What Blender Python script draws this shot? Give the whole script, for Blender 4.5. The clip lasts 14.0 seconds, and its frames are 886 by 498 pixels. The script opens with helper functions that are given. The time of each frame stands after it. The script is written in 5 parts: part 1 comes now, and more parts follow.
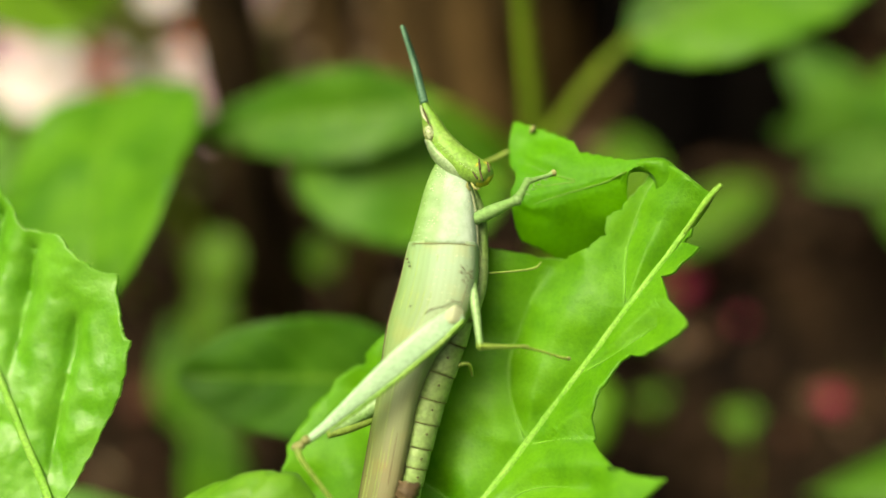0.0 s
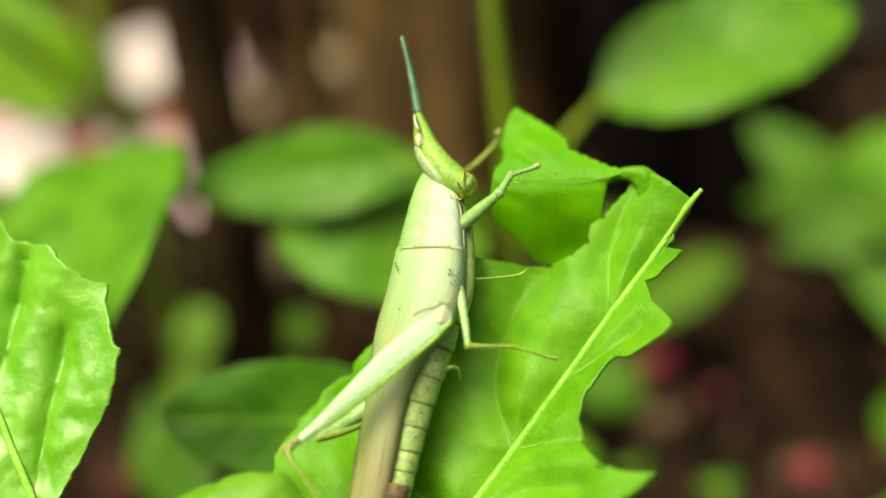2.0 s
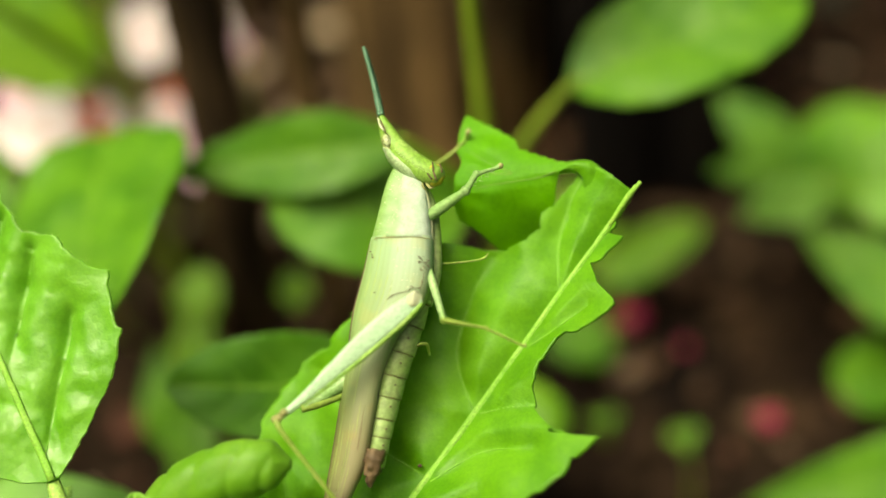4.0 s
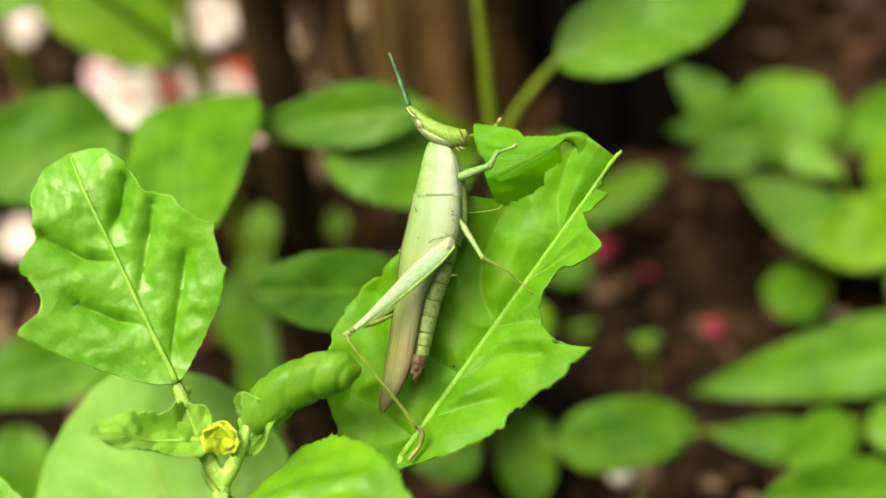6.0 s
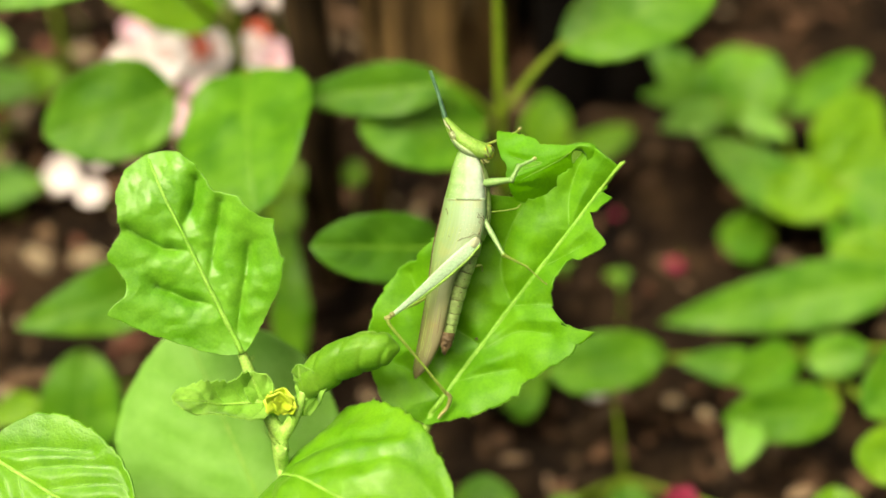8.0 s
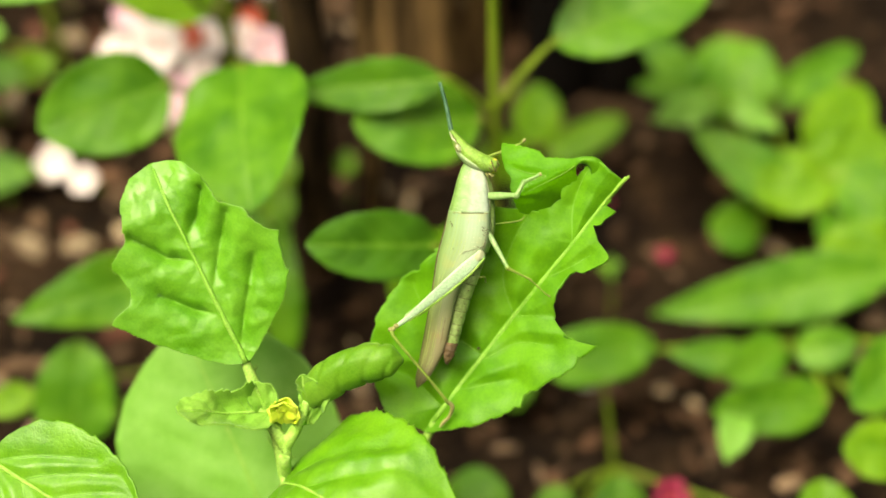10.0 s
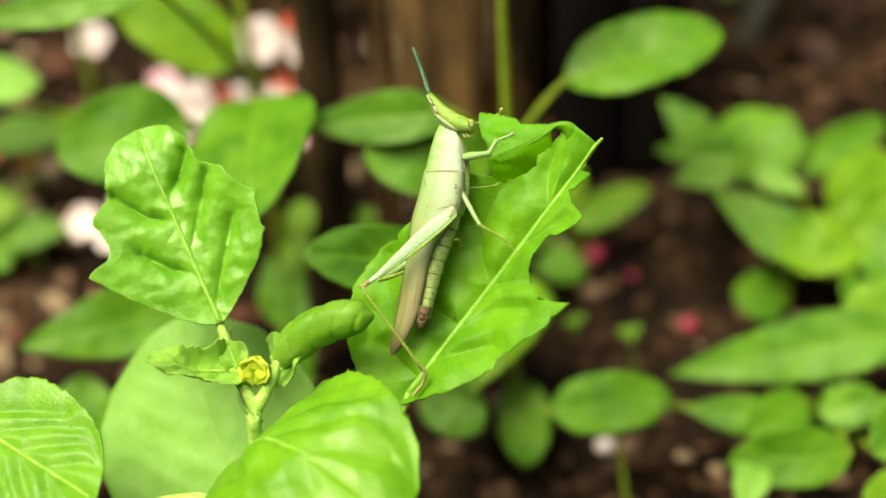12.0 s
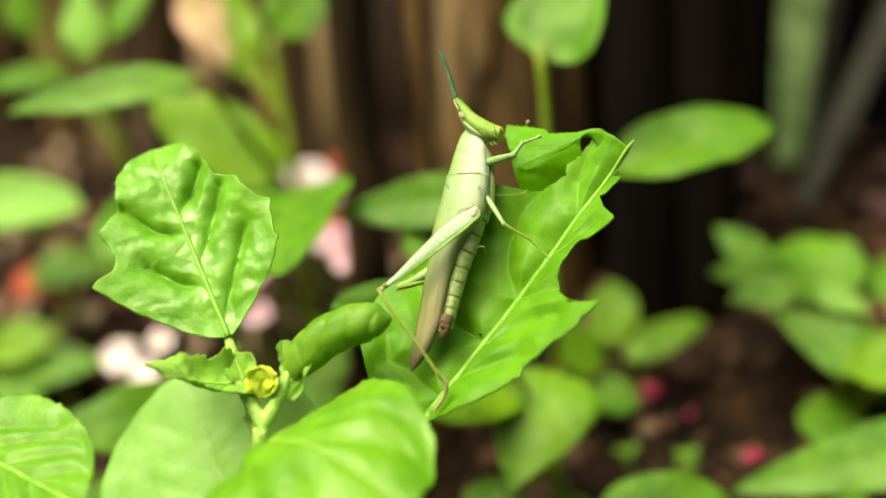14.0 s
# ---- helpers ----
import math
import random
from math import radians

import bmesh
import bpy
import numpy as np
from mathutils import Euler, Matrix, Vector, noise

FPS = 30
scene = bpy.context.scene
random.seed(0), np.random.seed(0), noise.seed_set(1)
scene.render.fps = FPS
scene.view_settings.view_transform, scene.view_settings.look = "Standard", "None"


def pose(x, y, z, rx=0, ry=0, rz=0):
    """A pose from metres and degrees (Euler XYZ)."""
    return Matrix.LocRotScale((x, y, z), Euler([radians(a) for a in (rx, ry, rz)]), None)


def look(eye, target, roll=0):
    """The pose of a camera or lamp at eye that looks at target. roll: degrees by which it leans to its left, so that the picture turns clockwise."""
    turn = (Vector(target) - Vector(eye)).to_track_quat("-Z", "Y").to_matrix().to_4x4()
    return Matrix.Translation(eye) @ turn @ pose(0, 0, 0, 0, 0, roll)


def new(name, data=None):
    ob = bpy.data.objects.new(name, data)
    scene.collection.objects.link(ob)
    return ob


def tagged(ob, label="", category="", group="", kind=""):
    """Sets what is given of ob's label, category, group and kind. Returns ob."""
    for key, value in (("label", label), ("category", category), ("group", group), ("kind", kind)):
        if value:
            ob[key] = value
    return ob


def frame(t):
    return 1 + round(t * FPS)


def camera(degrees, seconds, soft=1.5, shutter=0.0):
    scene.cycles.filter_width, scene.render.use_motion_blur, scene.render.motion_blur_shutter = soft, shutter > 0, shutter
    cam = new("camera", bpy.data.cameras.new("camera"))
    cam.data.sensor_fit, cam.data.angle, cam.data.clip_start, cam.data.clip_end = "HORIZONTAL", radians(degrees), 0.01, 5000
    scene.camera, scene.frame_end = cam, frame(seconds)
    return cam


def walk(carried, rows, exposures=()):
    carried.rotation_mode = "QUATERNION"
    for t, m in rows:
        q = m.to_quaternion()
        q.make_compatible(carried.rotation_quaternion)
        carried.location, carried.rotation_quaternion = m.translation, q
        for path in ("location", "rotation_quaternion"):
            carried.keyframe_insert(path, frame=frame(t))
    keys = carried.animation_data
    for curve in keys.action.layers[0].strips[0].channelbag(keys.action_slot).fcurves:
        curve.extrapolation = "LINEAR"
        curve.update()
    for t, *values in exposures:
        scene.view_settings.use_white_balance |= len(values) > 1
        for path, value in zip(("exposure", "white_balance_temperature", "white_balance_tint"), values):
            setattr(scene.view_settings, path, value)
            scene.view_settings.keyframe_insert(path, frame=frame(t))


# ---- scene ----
# camera: a phone held by hand over the seedlings, drawing back and then sinking
cam = camera(30, 14.0, soft=1.6)
cam.data.dof.use_dof = True
cam.data.dof.aperture_fstop = 5.8
PATH = [
    (0, pose(0.0178, -0.1039, 0.1648, 55.01, 5.08, 7.81)),
    (0.5, pose(0.0187, -0.1057, 0.1654, 55.67, 5.14, 8.02)),
    (1, pose(0.0187, -0.1063, 0.1643, 56.49, 5.15, 7.83)),
    (1.5, pose(0.0176, -0.1085, 0.1614, 58.11, 5.07, 7.30)),
    (2, pose(0.0168, -0.1129, 0.1558, 60.67, 4.94, 6.56)),
    (2.5, pose(0.0188, -0.1189, 0.1470, 63.26, 5.54, 6.49)),
    (3, pose(0.0197, -0.1202, 0.1522, 61.71, 5.47, 6.56)),
    (5.5, pose(0.0276, -0.1469, 0.1923, 54.75, 4.92, 7.39)),
    (6, pose(0.0257, -0.1742, 0.1980, 56.48, 4.84, 6.18)),
    (6.5, pose(0.0091, -0.1890, 0.2119, 55.13, 2.65, 3.39)),
    (7, pose(0.0046, -0.2095, 0.2313, 53.73, 1.60, 2.38)),
    (7.5, pose(0.0046, -0.2035, 0.2370, 52.00, 1.60, 2.64)),
    (8, pose(0.0032, -0.2015, 0.2391, 51.21, 1.36, 2.78)),
    (10.5, pose(-0.0005, -0.1965, 0.2479, 49.14, 0.59, 2.19)),
    (11, pose(0.0034, -0.1978, 0.2476, 50.03, 0.76, 2.91)),
    (11.5, pose(0.0134, -0.2052, 0.2365, 53.16, 1.56, 4.55)),
    (12, pose(0.0219, -0.2218, 0.2062, 59.65, 2.07, 6.48)),
    (12.5, pose(0.0219, -0.2254, 0.1961, 62.49, 2.28, 7.31)),
    (13, pose(0.0256, -0.2306, 0.1712, 67.86, 2.50, 8.33)),
    (13.5, pose(0.0325, -0.2324, 0.1567, 71.80, 3.08, 9.65)),
    (14, pose(0.0304, -0.2345, 0.1388, 75.64, 2.73, 9.66)),
]
walk(cam, PATH, exposures=[(0.0, 0.80, 8300, 1), (1.5, 0.88, 8300, 2), (2.0, 1.02, 8300, 2), (2.5, 0.97, 8300, 2), (3.0, 0.88, 8300, 3), (6.0, 0.94, 8300, 5), (7.5, 1.0, 8300, 6), (11.0, 1.04, 8300, 7), (14.0, 1.12, 8300, 8)])

# light: a bright overcast sky, soft light from above and a little behind the viewer
world = bpy.data.worlds.new("overcast_sky")
scene.world = world
world.use_nodes = True
wn = world.node_tree
sky = wn.nodes.new("ShaderNodeTexSky")
sky.sky_type, sky.sun_disc = "NISHITA", False
sky.sun_elevation, sky.sun_rotation = radians(62), radians(200)
sky.air_density, sky.dust_density = 1.0, 6.0
wn.links.new(sky.outputs[0], wn.nodes["Background"].inputs[0])
wn.nodes["Background"].inputs[1].default_value = 0.13
sun = new("sun", bpy.data.lights.new("sun", "SUN"))
sun.data.energy, sun.data.angle, sun.data.color = 3.0, radians(28), (1.0, 0.97, 0.9)
sun.matrix_world = look((-0.26, -0.17, 0.6), (0, 0, 0))


# ---- materials ----
def nodes_of(name):
    m = bpy.data.materials.new(name)
    m.use_nodes = True
    t = m.node_tree
    return m, t, t.nodes["Principled BSDF"], t.nodes["Material Output"]


def ramp(t, fac, stops):
    r = t.nodes.new("ShaderNodeValToRGB")
    e = r.color_ramp.elements
    while len(e) < len(stops):
        e.new(0.5)
    for k, (p, c) in enumerate(stops):
        e[k].position, e[k].color = p, (*c, 1)
    r.color_ramp.interpolation = "EASE"
    t.links.new(fac, r.inputs[0])
    return r.outputs[0]


def noise_of(t, scale, detail=3.0, rough=0.55):
    c = t.nodes.new("ShaderNodeTexCoord")
    n = t.nodes.new("ShaderNodeTexNoise")
    n.inputs["Scale"].default_value, n.inputs["Detail"].default_value, n.inputs["Roughness"].default_value = scale, detail, rough
    t.links.new(c.outputs["Object"], n.inputs["Vector"])
    return n.outputs[0]


def mixed(t, a, b, fac, kind="MIX"):
    m = t.nodes.new("ShaderNodeMix")
    m.data_type, m.blend_type = "RGBA", kind
    for k, v in ((0, fac), (6, a), (7, b)):
        if isinstance(v, (int, float)):
            m.inputs[k].default_value = v
        elif isinstance(v, tuple):
            m.inputs[k].default_value = (*v, 1)
        else:
            t.links.new(v, m.inputs[k])
    return m.outputs[2]


def bump(t, bsdf, height, strength, distance):
    b = t.nodes.new("ShaderNodeBump")
    b.inputs["Strength"].default_value, b.inputs["Distance"].default_value = strength, distance
    t.links.new(height, b.inputs["Height"])
    t.links.new(b.outputs[0], bsdf.inputs["Normal"])


def leaf_material(name, dark, light, rough=0.42, glow=0.3, grain=1400.0, shine=0.35, fuzz=0.12, relief=0.00018):
    """A leaf: blotches of two greens, a net of fine veins as relief, and light that comes through."""
    m, t, b, out = nodes_of(name)
    c1 = ramp(t, noise_of(t, 130, 6, 0.65), [(0.3, dark), (0.68, light)])
    c = t.nodes.new("ShaderNodeTexCoord")
    v = t.nodes.new("ShaderNodeTexVoronoi")
    v.feature = "DISTANCE_TO_EDGE"
    v.inputs["Scale"].default_value = grain
    t.links.new(c.outputs["Object"], v.inputs["Vector"])
    net = ramp(t, v.outputs["Distance"], [(0.0, (0.62, 0.62, 0.62)), (0.25, (1, 1, 1))])
    speck = ramp(t, noise_of(t, 2600, 2), [(0.35, (0.86, 0.9, 0.8)), (0.65, (1.06, 1.04, 1.0))])
    info = t.nodes.new("ShaderNodeObjectInfo")
    own = ramp(t, info.outputs["Random"], [(0.0, (0.9, 0.94, 0.85)), (1.0, (1.08, 1.03, 1.1))])
    col = mixed(t, mixed(t, c1, speck, 0.6, "MULTIPLY"), own, 1.0, "MULTIPLY")
    lines = mixed(t, light, col, net)
    col = mixed(t, col, lines, 0.5)
    t.links.new(col, b.inputs["Base Color"])
    b.inputs["Roughness"].default_value = rough
    b.inputs["Specular IOR Level"].default_value = shine
    b.inputs["Sheen Weight"].default_value = fuzz
    b.inputs["Sheen Roughness"].default_value = 0.4
    b.inputs["Sheen Tint"].default_value = (0.75, 1.0, 0.7, 1)
    t.links.new(ramp(t, noise_of(t, 420), [(0.3, (rough - 0.08,) * 3), (0.7, (rough + 0.12,) * 3)]), b.inputs["Roughness"])
    wide = t.nodes.new("ShaderNodeTexVoronoi")
    wide.feature = "DISTANCE_TO_EDGE"
    wide.inputs["Scale"].default_value = grain * 0.36
    warp = t.nodes.new("ShaderNodeTexNoise")
    warp.inputs["Scale"].default_value = grain * 0.3
    t.links.new(c.outputs["Object"], warp.inputs["Vector"])
    at = t.nodes.new("ShaderNodeVectorMath")
    at.operation = "MULTIPLY_ADD"
    at.inputs[1].default_value = (1.6 / grain,) * 3
    t.links.new(warp.outputs["Color"], at.inputs[0])
    t.links.new(c.outputs["Object"], at.inputs[2])
    t.links.new(at.outputs[0], wide.inputs["Vector"])
    cells = ramp(t, wide.outputs["Distance"], [(0.0, (0, 0, 0)), (0.16, (1, 1, 1))])
    hgt = mixed(t, mixed(t, net, noise_of(t, 700, 4), 0.55), cells, 0.1)
    bump(t, b, hgt, 0.5, relief)
    tr = t.nodes.new("ShaderNodeBsdfTranslucent")
    t.links.new(mixed(t, col, (1.25, 1.2, 0.35), 1.0, "MULTIPLY"), tr.inputs["Color"])
    mix = t.nodes.new("ShaderNodeMixShader")
    mix.inputs[0].default_value = glow
    t.links.new(b.outputs[0], mix.inputs[1])
    t.links.new(tr.outputs[0], mix.inputs[2])
    t.links.new(mix.outputs[0], out.inputs["Surface"])
    return m


def plain_material(name, stops, scale, rough, relief=0.3, depth=0.0002, fine=None, metal=0.0):
    """Mottled colour with fine relief."""
    m, t, b, out = nodes_of(name)
    col = ramp(t, noise_of(t, scale, 5), stops)
    if fine:
        col = mixed(t, col, ramp(t, noise_of(t, fine, 3), [(0.35, (0.75, 0.75, 0.75)), (0.65, (1.15, 1.15, 1.15))]), 0.8, "MULTIPLY")
    t.links.new(col, b.inputs["Base Color"])
    b.inputs["Roughness"].default_value = rough
    b.inputs["Specular IOR Level"].default_value = 0.12 if rough > 0.9 else 0.45
    bump(t, b, noise_of(t, fine or scale * 6, 4), relief, depth)
    return m


def wood_material(name, dark, light, scale=260.0):
    m, t, b, out = nodes_of(name)
    c = t.nodes.new("ShaderNodeTexCoord")
    mp = t.nodes.new("ShaderNodeMapping")
    mp.inputs["Scale"].default_value = (1, 1, 0.12)
    n = t.nodes.new("ShaderNodeTexNoise")
    n.inputs["Scale"].default_value, n.inputs["Detail"].default_value = scale, 6
    t.links.new(c.outputs["Object"], mp.inputs[0])
    t.links.new(mp.outputs[0], n.inputs["Vector"])
    col = mixed(t, ramp(t, n.outputs[0], [(0.32, dark), (0.68, light)]), ramp(t, noise_of(t, 60), [(0.3, (0.6, 0.6, 0.6)), (0.7, (1.15, 1.1, 1.0))]), 0.8, "MULTIPLY")
    t.links.new(col, b.inputs["Base Color"])
    b.inputs["Roughness"].default_value = 0.9
    b.inputs["Specular IOR Level"].default_value = 0.1
    bump(t, b, n.outputs[0], 0.8, 0.0015)
    return m


LEAF_NEAR = leaf_material("leaf_near", (0.06, 0.25, 0.005), (0.115, 0.37, 0.012), 0.5, 0.34, 2300, 0.3, 0.1, 0.00016)
LEAF_YOUNG = leaf_material("leaf_young", (0.068, 0.285, 0.008), (0.135, 0.41, 0.03), 0.40, 0.3, 1500, 0.5, 0.1, 0.00012)
LEAF_POD = leaf_material("leaf_rolled", (0.14, 0.40, 0.022), (0.23, 0.5, 0.055), 0.42, 0.55, 1500, 0.4, 0.15, 0.0002)
LEAF_DOWNY = leaf_material("leaf_downy", (0.15, 0.40, 0.035), (0.25, 0.50, 0.09), 0.55, 0.34, 1800, 0.2, 0.25, 0.0002)
LEAF_LOW = leaf_material("leaf_low", (0.07, 0.27, 0.006), (0.14, 0.39, 0.018), 0.42, 0.3, 1500, 0.42, 0.06, 0.0002)
LEAF_FLAP = leaf_material("leaf_under", (0.06, 0.27, 0.003), (0.10, 0.36, 0.006), 0.55, 0.3, 1400, 0.2)
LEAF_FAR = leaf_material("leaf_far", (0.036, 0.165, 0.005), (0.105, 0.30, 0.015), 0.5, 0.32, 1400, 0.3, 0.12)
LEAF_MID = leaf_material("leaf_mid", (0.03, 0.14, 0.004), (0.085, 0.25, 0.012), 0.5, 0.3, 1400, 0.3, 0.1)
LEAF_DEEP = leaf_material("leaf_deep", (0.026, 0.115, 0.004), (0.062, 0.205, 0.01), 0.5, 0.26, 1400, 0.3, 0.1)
LEAF_LIME = leaf_material("leaf_lime", (0.075, 0.235, 0.006), (0.16, 0.36, 0.014), 0.5, 0.34, 1400, 0.3, 0.12)
LEAF_PALE = leaf_material("leaf_pale", (0.12, 0.34, 0.035), (0.19, 0.44, 0.085), 0.5, 0.2, 1400, 0.25)
VEIN = plain_material("vein", [(0.3, (0.15, 0.37, 0.03)), (0.7, (0.24, 0.45, 0.07))], 500, 0.7, 0.5, 0.00008, 4200)
VEIN_LEAF = plain_material("vein_leaf", [(0.3, (0.12, 0.35, 0.02)), (0.7, (0.2, 0.43, 0.06))], 500, 0.7, 0.5, 0.00008, 4200)
VEIN_SIDE = plain_material("vein_side", [(0.3, (0.105, 0.33, 0.014)), (0.7, (0.16, 0.41, 0.035))], 500, 0.65)
VEIN_DARK = plain_material("vein_sunk", [(0.3, (0.09, 0.25, 0.01)), (0.7, (0.13, 0.31, 0.02))], 500, 0.5)
STEM = plain_material("stem_green", [(0.3, (0.2, 0.44, 0.05)), (0.7, (0.33, 0.56, 0.13))], 500, 0.6, 0.5, 0.00012, 3000)
STEM_FAR = plain_material("stem_olive", [(0.3, (0.11, 0.2, 0.008)), (0.7, (0.17, 0.27, 0.018))], 200, 0.6)
BUD = plain_material("bud_yellow", [(0.3, (0.34, 0.5, 0.03)), (0.7, (0.48, 0.62, 0.07))], 600, 0.5)
SOIL = plain_material("soil", [(0.35, (0.004, 0.0022, 0.0012)), (0.52, (0.016, 0.0095, 0.005)), (0.75, (0.075, 0.045, 0.024))], 70, 0.95, 0.9, 0.004, 420)
BARK = wood_material("bark", (0.016, 0.010, 0.004), (0.21, 0.14, 0.06))
STAKE_PALE = wood_material("pale_stake_wood", (0.08, 0.06, 0.03), (0.34, 0.27, 0.16))
STAKE = wood_material("stake_wood", (0.012, 0.008, 0.004), (0.075, 0.05, 0.024))
# near-black boards: the deep shade behind the bed, put into their colour
SHADE_BOARD = wood_material("shade_board", (0.001, 0.0007, 0.0005), (0.005, 0.0033, 0.002), 120)
LITTER = plain_material("dead_leaf", [(0.3, (0.03, 0.016, 0.008)), (0.7, (0.11, 0.065, 0.03))], 220, 0.8)
PETAL = plain_material("petal_white", [(0.3, (0.62, 0.57, 0.56)), (0.7, (0.78, 0.74, 0.74))], 150, 0.6)
PETAL_RED = plain_material("petal_red", [(0.3, (0.42, 0.05, 0.02)), (0.7, (0.55, 0.12, 0.05))], 200, 0.6)
PETAL_PINK = plain_material("petal_pink", [(0.3, (0.5, 0.3, 0.38)), (0.7, (0.68, 0.52, 0.58))], 200, 0.6)
BERRY = plain_material("berry_crimson", [(0.3, (0.17, 0.006, 0.03)), (0.7, (0.34, 0.016, 0.075))], 300, 0.6)
STONE = plain_material("pale_stone", [(0.3, (0.45, 0.43, 0.42)), (0.7, (0.75, 0.73, 0.72))], 300, 0.5)

SKIN = plain_material("skin_pale_green", [(0.3, (0.25, 0.40, 0.17)), (0.7, (0.36, 0.5, 0.28))], 380, 0.42, 0.4, 0.00008, 3200)
SKIN_HEAD = plain_material("skin_leaf_green", [(0.3, (0.12, 0.28, 0.025)), (0.55, (0.18, 0.36, 0.05)), (0.8, (0.27, 0.42, 0.12))], 380, 0.58, 0.6, 0.00009, 3000)
SKIN_BELLY = plain_material("skin_belly", [(0.3, (0.13, 0.24, 0.05)), (0.5, (0.2, 0.32, 0.1)), (0.75, (0.26, 0.36, 0.14))], 300, 0.5, 0.5, 0.0001, 2200)
SKIN_FEMUR = plain_material("skin_femur", [(0.3, (0.32, 0.52, 0.31)), (0.7, (0.36, 0.56, 0.35))], 420, 0.42, 0.3, 0.00005, 4000)
SKIN_LEG = plain_material("skin_leg", [(0.3, (0.15, 0.31, 0.08)), (0.7, (0.25, 0.41, 0.17))], 420, 0.45, 0.3, 0.00006, 3000)
SKIN_TIBIA = plain_material("skin_tibia", [(0.3, (0.12, 0.23, 0.02)), (0.55, (0.2, 0.31, 0.05)), (0.75, (0.2, 0.2, 0.06))], 700, 0.55, 0.4, 0.00006, 3000)
BROWN = plain_material("brown_scar", [(0.3, (0.045, 0.03, 0.012)), (0.5, (0.08, 0.055, 0.024)), (0.75, (0.14, 0.10, 0.045))], 900, 0.7)
IVORY = plain_material("ivory_ridge", [(0.3, (0.36, 0.42, 0.24)), (0.7, (0.48, 0.53, 0.36))], 900, 0.5)
FACE_YELLOW = plain_material("face_yellow", [(0.3, (0.28, 0.31, 0.02)), (0.55, (0.46, 0.45, 0.05)), (0.8, (0.5, 0.42, 0.06))], 900, 0.5)
CRUMB = plain_material("soil_crumb", [(0.3, (0.008, 0.005, 0.003)), (0.55, (0.035, 0.021, 0.012)), (0.75, (0.13, 0.085, 0.05))], 120, 0.95, 0.6, 0.0006, 900)
def chip_material():
    """Chips of bark and dry leaf, each of its own brown."""
    m, t, b, out = nodes_of("bark_chip")
    g = t.nodes.new("ShaderNodeNewGeometry")
    col = ramp(t, g.outputs["Random Per Island"], [(0.0, (0.02, 0.012, 0.007)), (0.45, (0.07, 0.04, 0.022)), (0.75, (0.13, 0.07, 0.04)), (1.0, (0.3, 0.23, 0.15))])
    t.links.new(mixed(t, col, ramp(t, noise_of(t, 900, 4), [(0.3, (0.6, 0.6, 0.6)), (0.7, (1.2, 1.2, 1.2))]), 0.8, "MULTIPLY"), b.inputs["Base Color"])
    b.inputs["Roughness"].default_value = 0.9
    b.inputs["Specular IOR Level"].default_value = 0.2
    return m


CHIP = chip_material()
LITTER_RED = plain_material("dead_leaf_red", [(0.3, (0.06, 0.018, 0.009)), (0.7, (0.13, 0.045, 0.022))], 220, 0.8)
LITTER_PALE = plain_material("dead_leaf_pale", [(0.3, (0.15, 0.115, 0.07)), (0.7, (0.34, 0.27, 0.17))], 220, 0.8)
# dead leaf for the bank, with shade put into its dark red
LITTER_SHADED = plain_material("dead_leaf_shaded", [(0.3, (0.016, 0.006, 0.003)), (0.7, (0.05, 0.016, 0.008))], 220, 0.7)
LITTER_PEACH = plain_material("dead_leaf_peach", [(0.3, (0.3, 0.19, 0.11)), (0.7, (0.5, 0.36, 0.24))], 220, 0.8)
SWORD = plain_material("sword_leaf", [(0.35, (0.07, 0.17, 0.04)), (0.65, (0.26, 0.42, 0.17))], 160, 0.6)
# the sword leaf again, with shade put into the colour
SWORD_SHADED = plain_material("sword_leaf_shaded", [(0.3, (0.015, 0.022, 0.012)), (0.7, (0.03, 0.042, 0.025))], 60, 0.7)
STRIPE = plain_material("wing_stripe", [(0.3, (0.22, 0.36, 0.07)), (0.7, (0.28, 0.4, 0.1))], 500, 0.5)
KNEE = plain_material("knee_straw", [(0.3, (0.18, 0.2, 0.06)), (0.7, (0.3, 0.31, 0.12))], 900, 0.55)
EYE = plain_material("eye_straw", [(0.38, (0.14, 0.16, 0.06)), (0.5, (0.3, 0.38, 0.18)), (0.75, (0.5, 0.56, 0.4))], 2600, 0.2)
ANTENNA = plain_material("antenna_teal", [(0.3, (0.03, 0.11, 0.055)), (0.7, (0.08, 0.2, 0.115))], 900, 0.5)


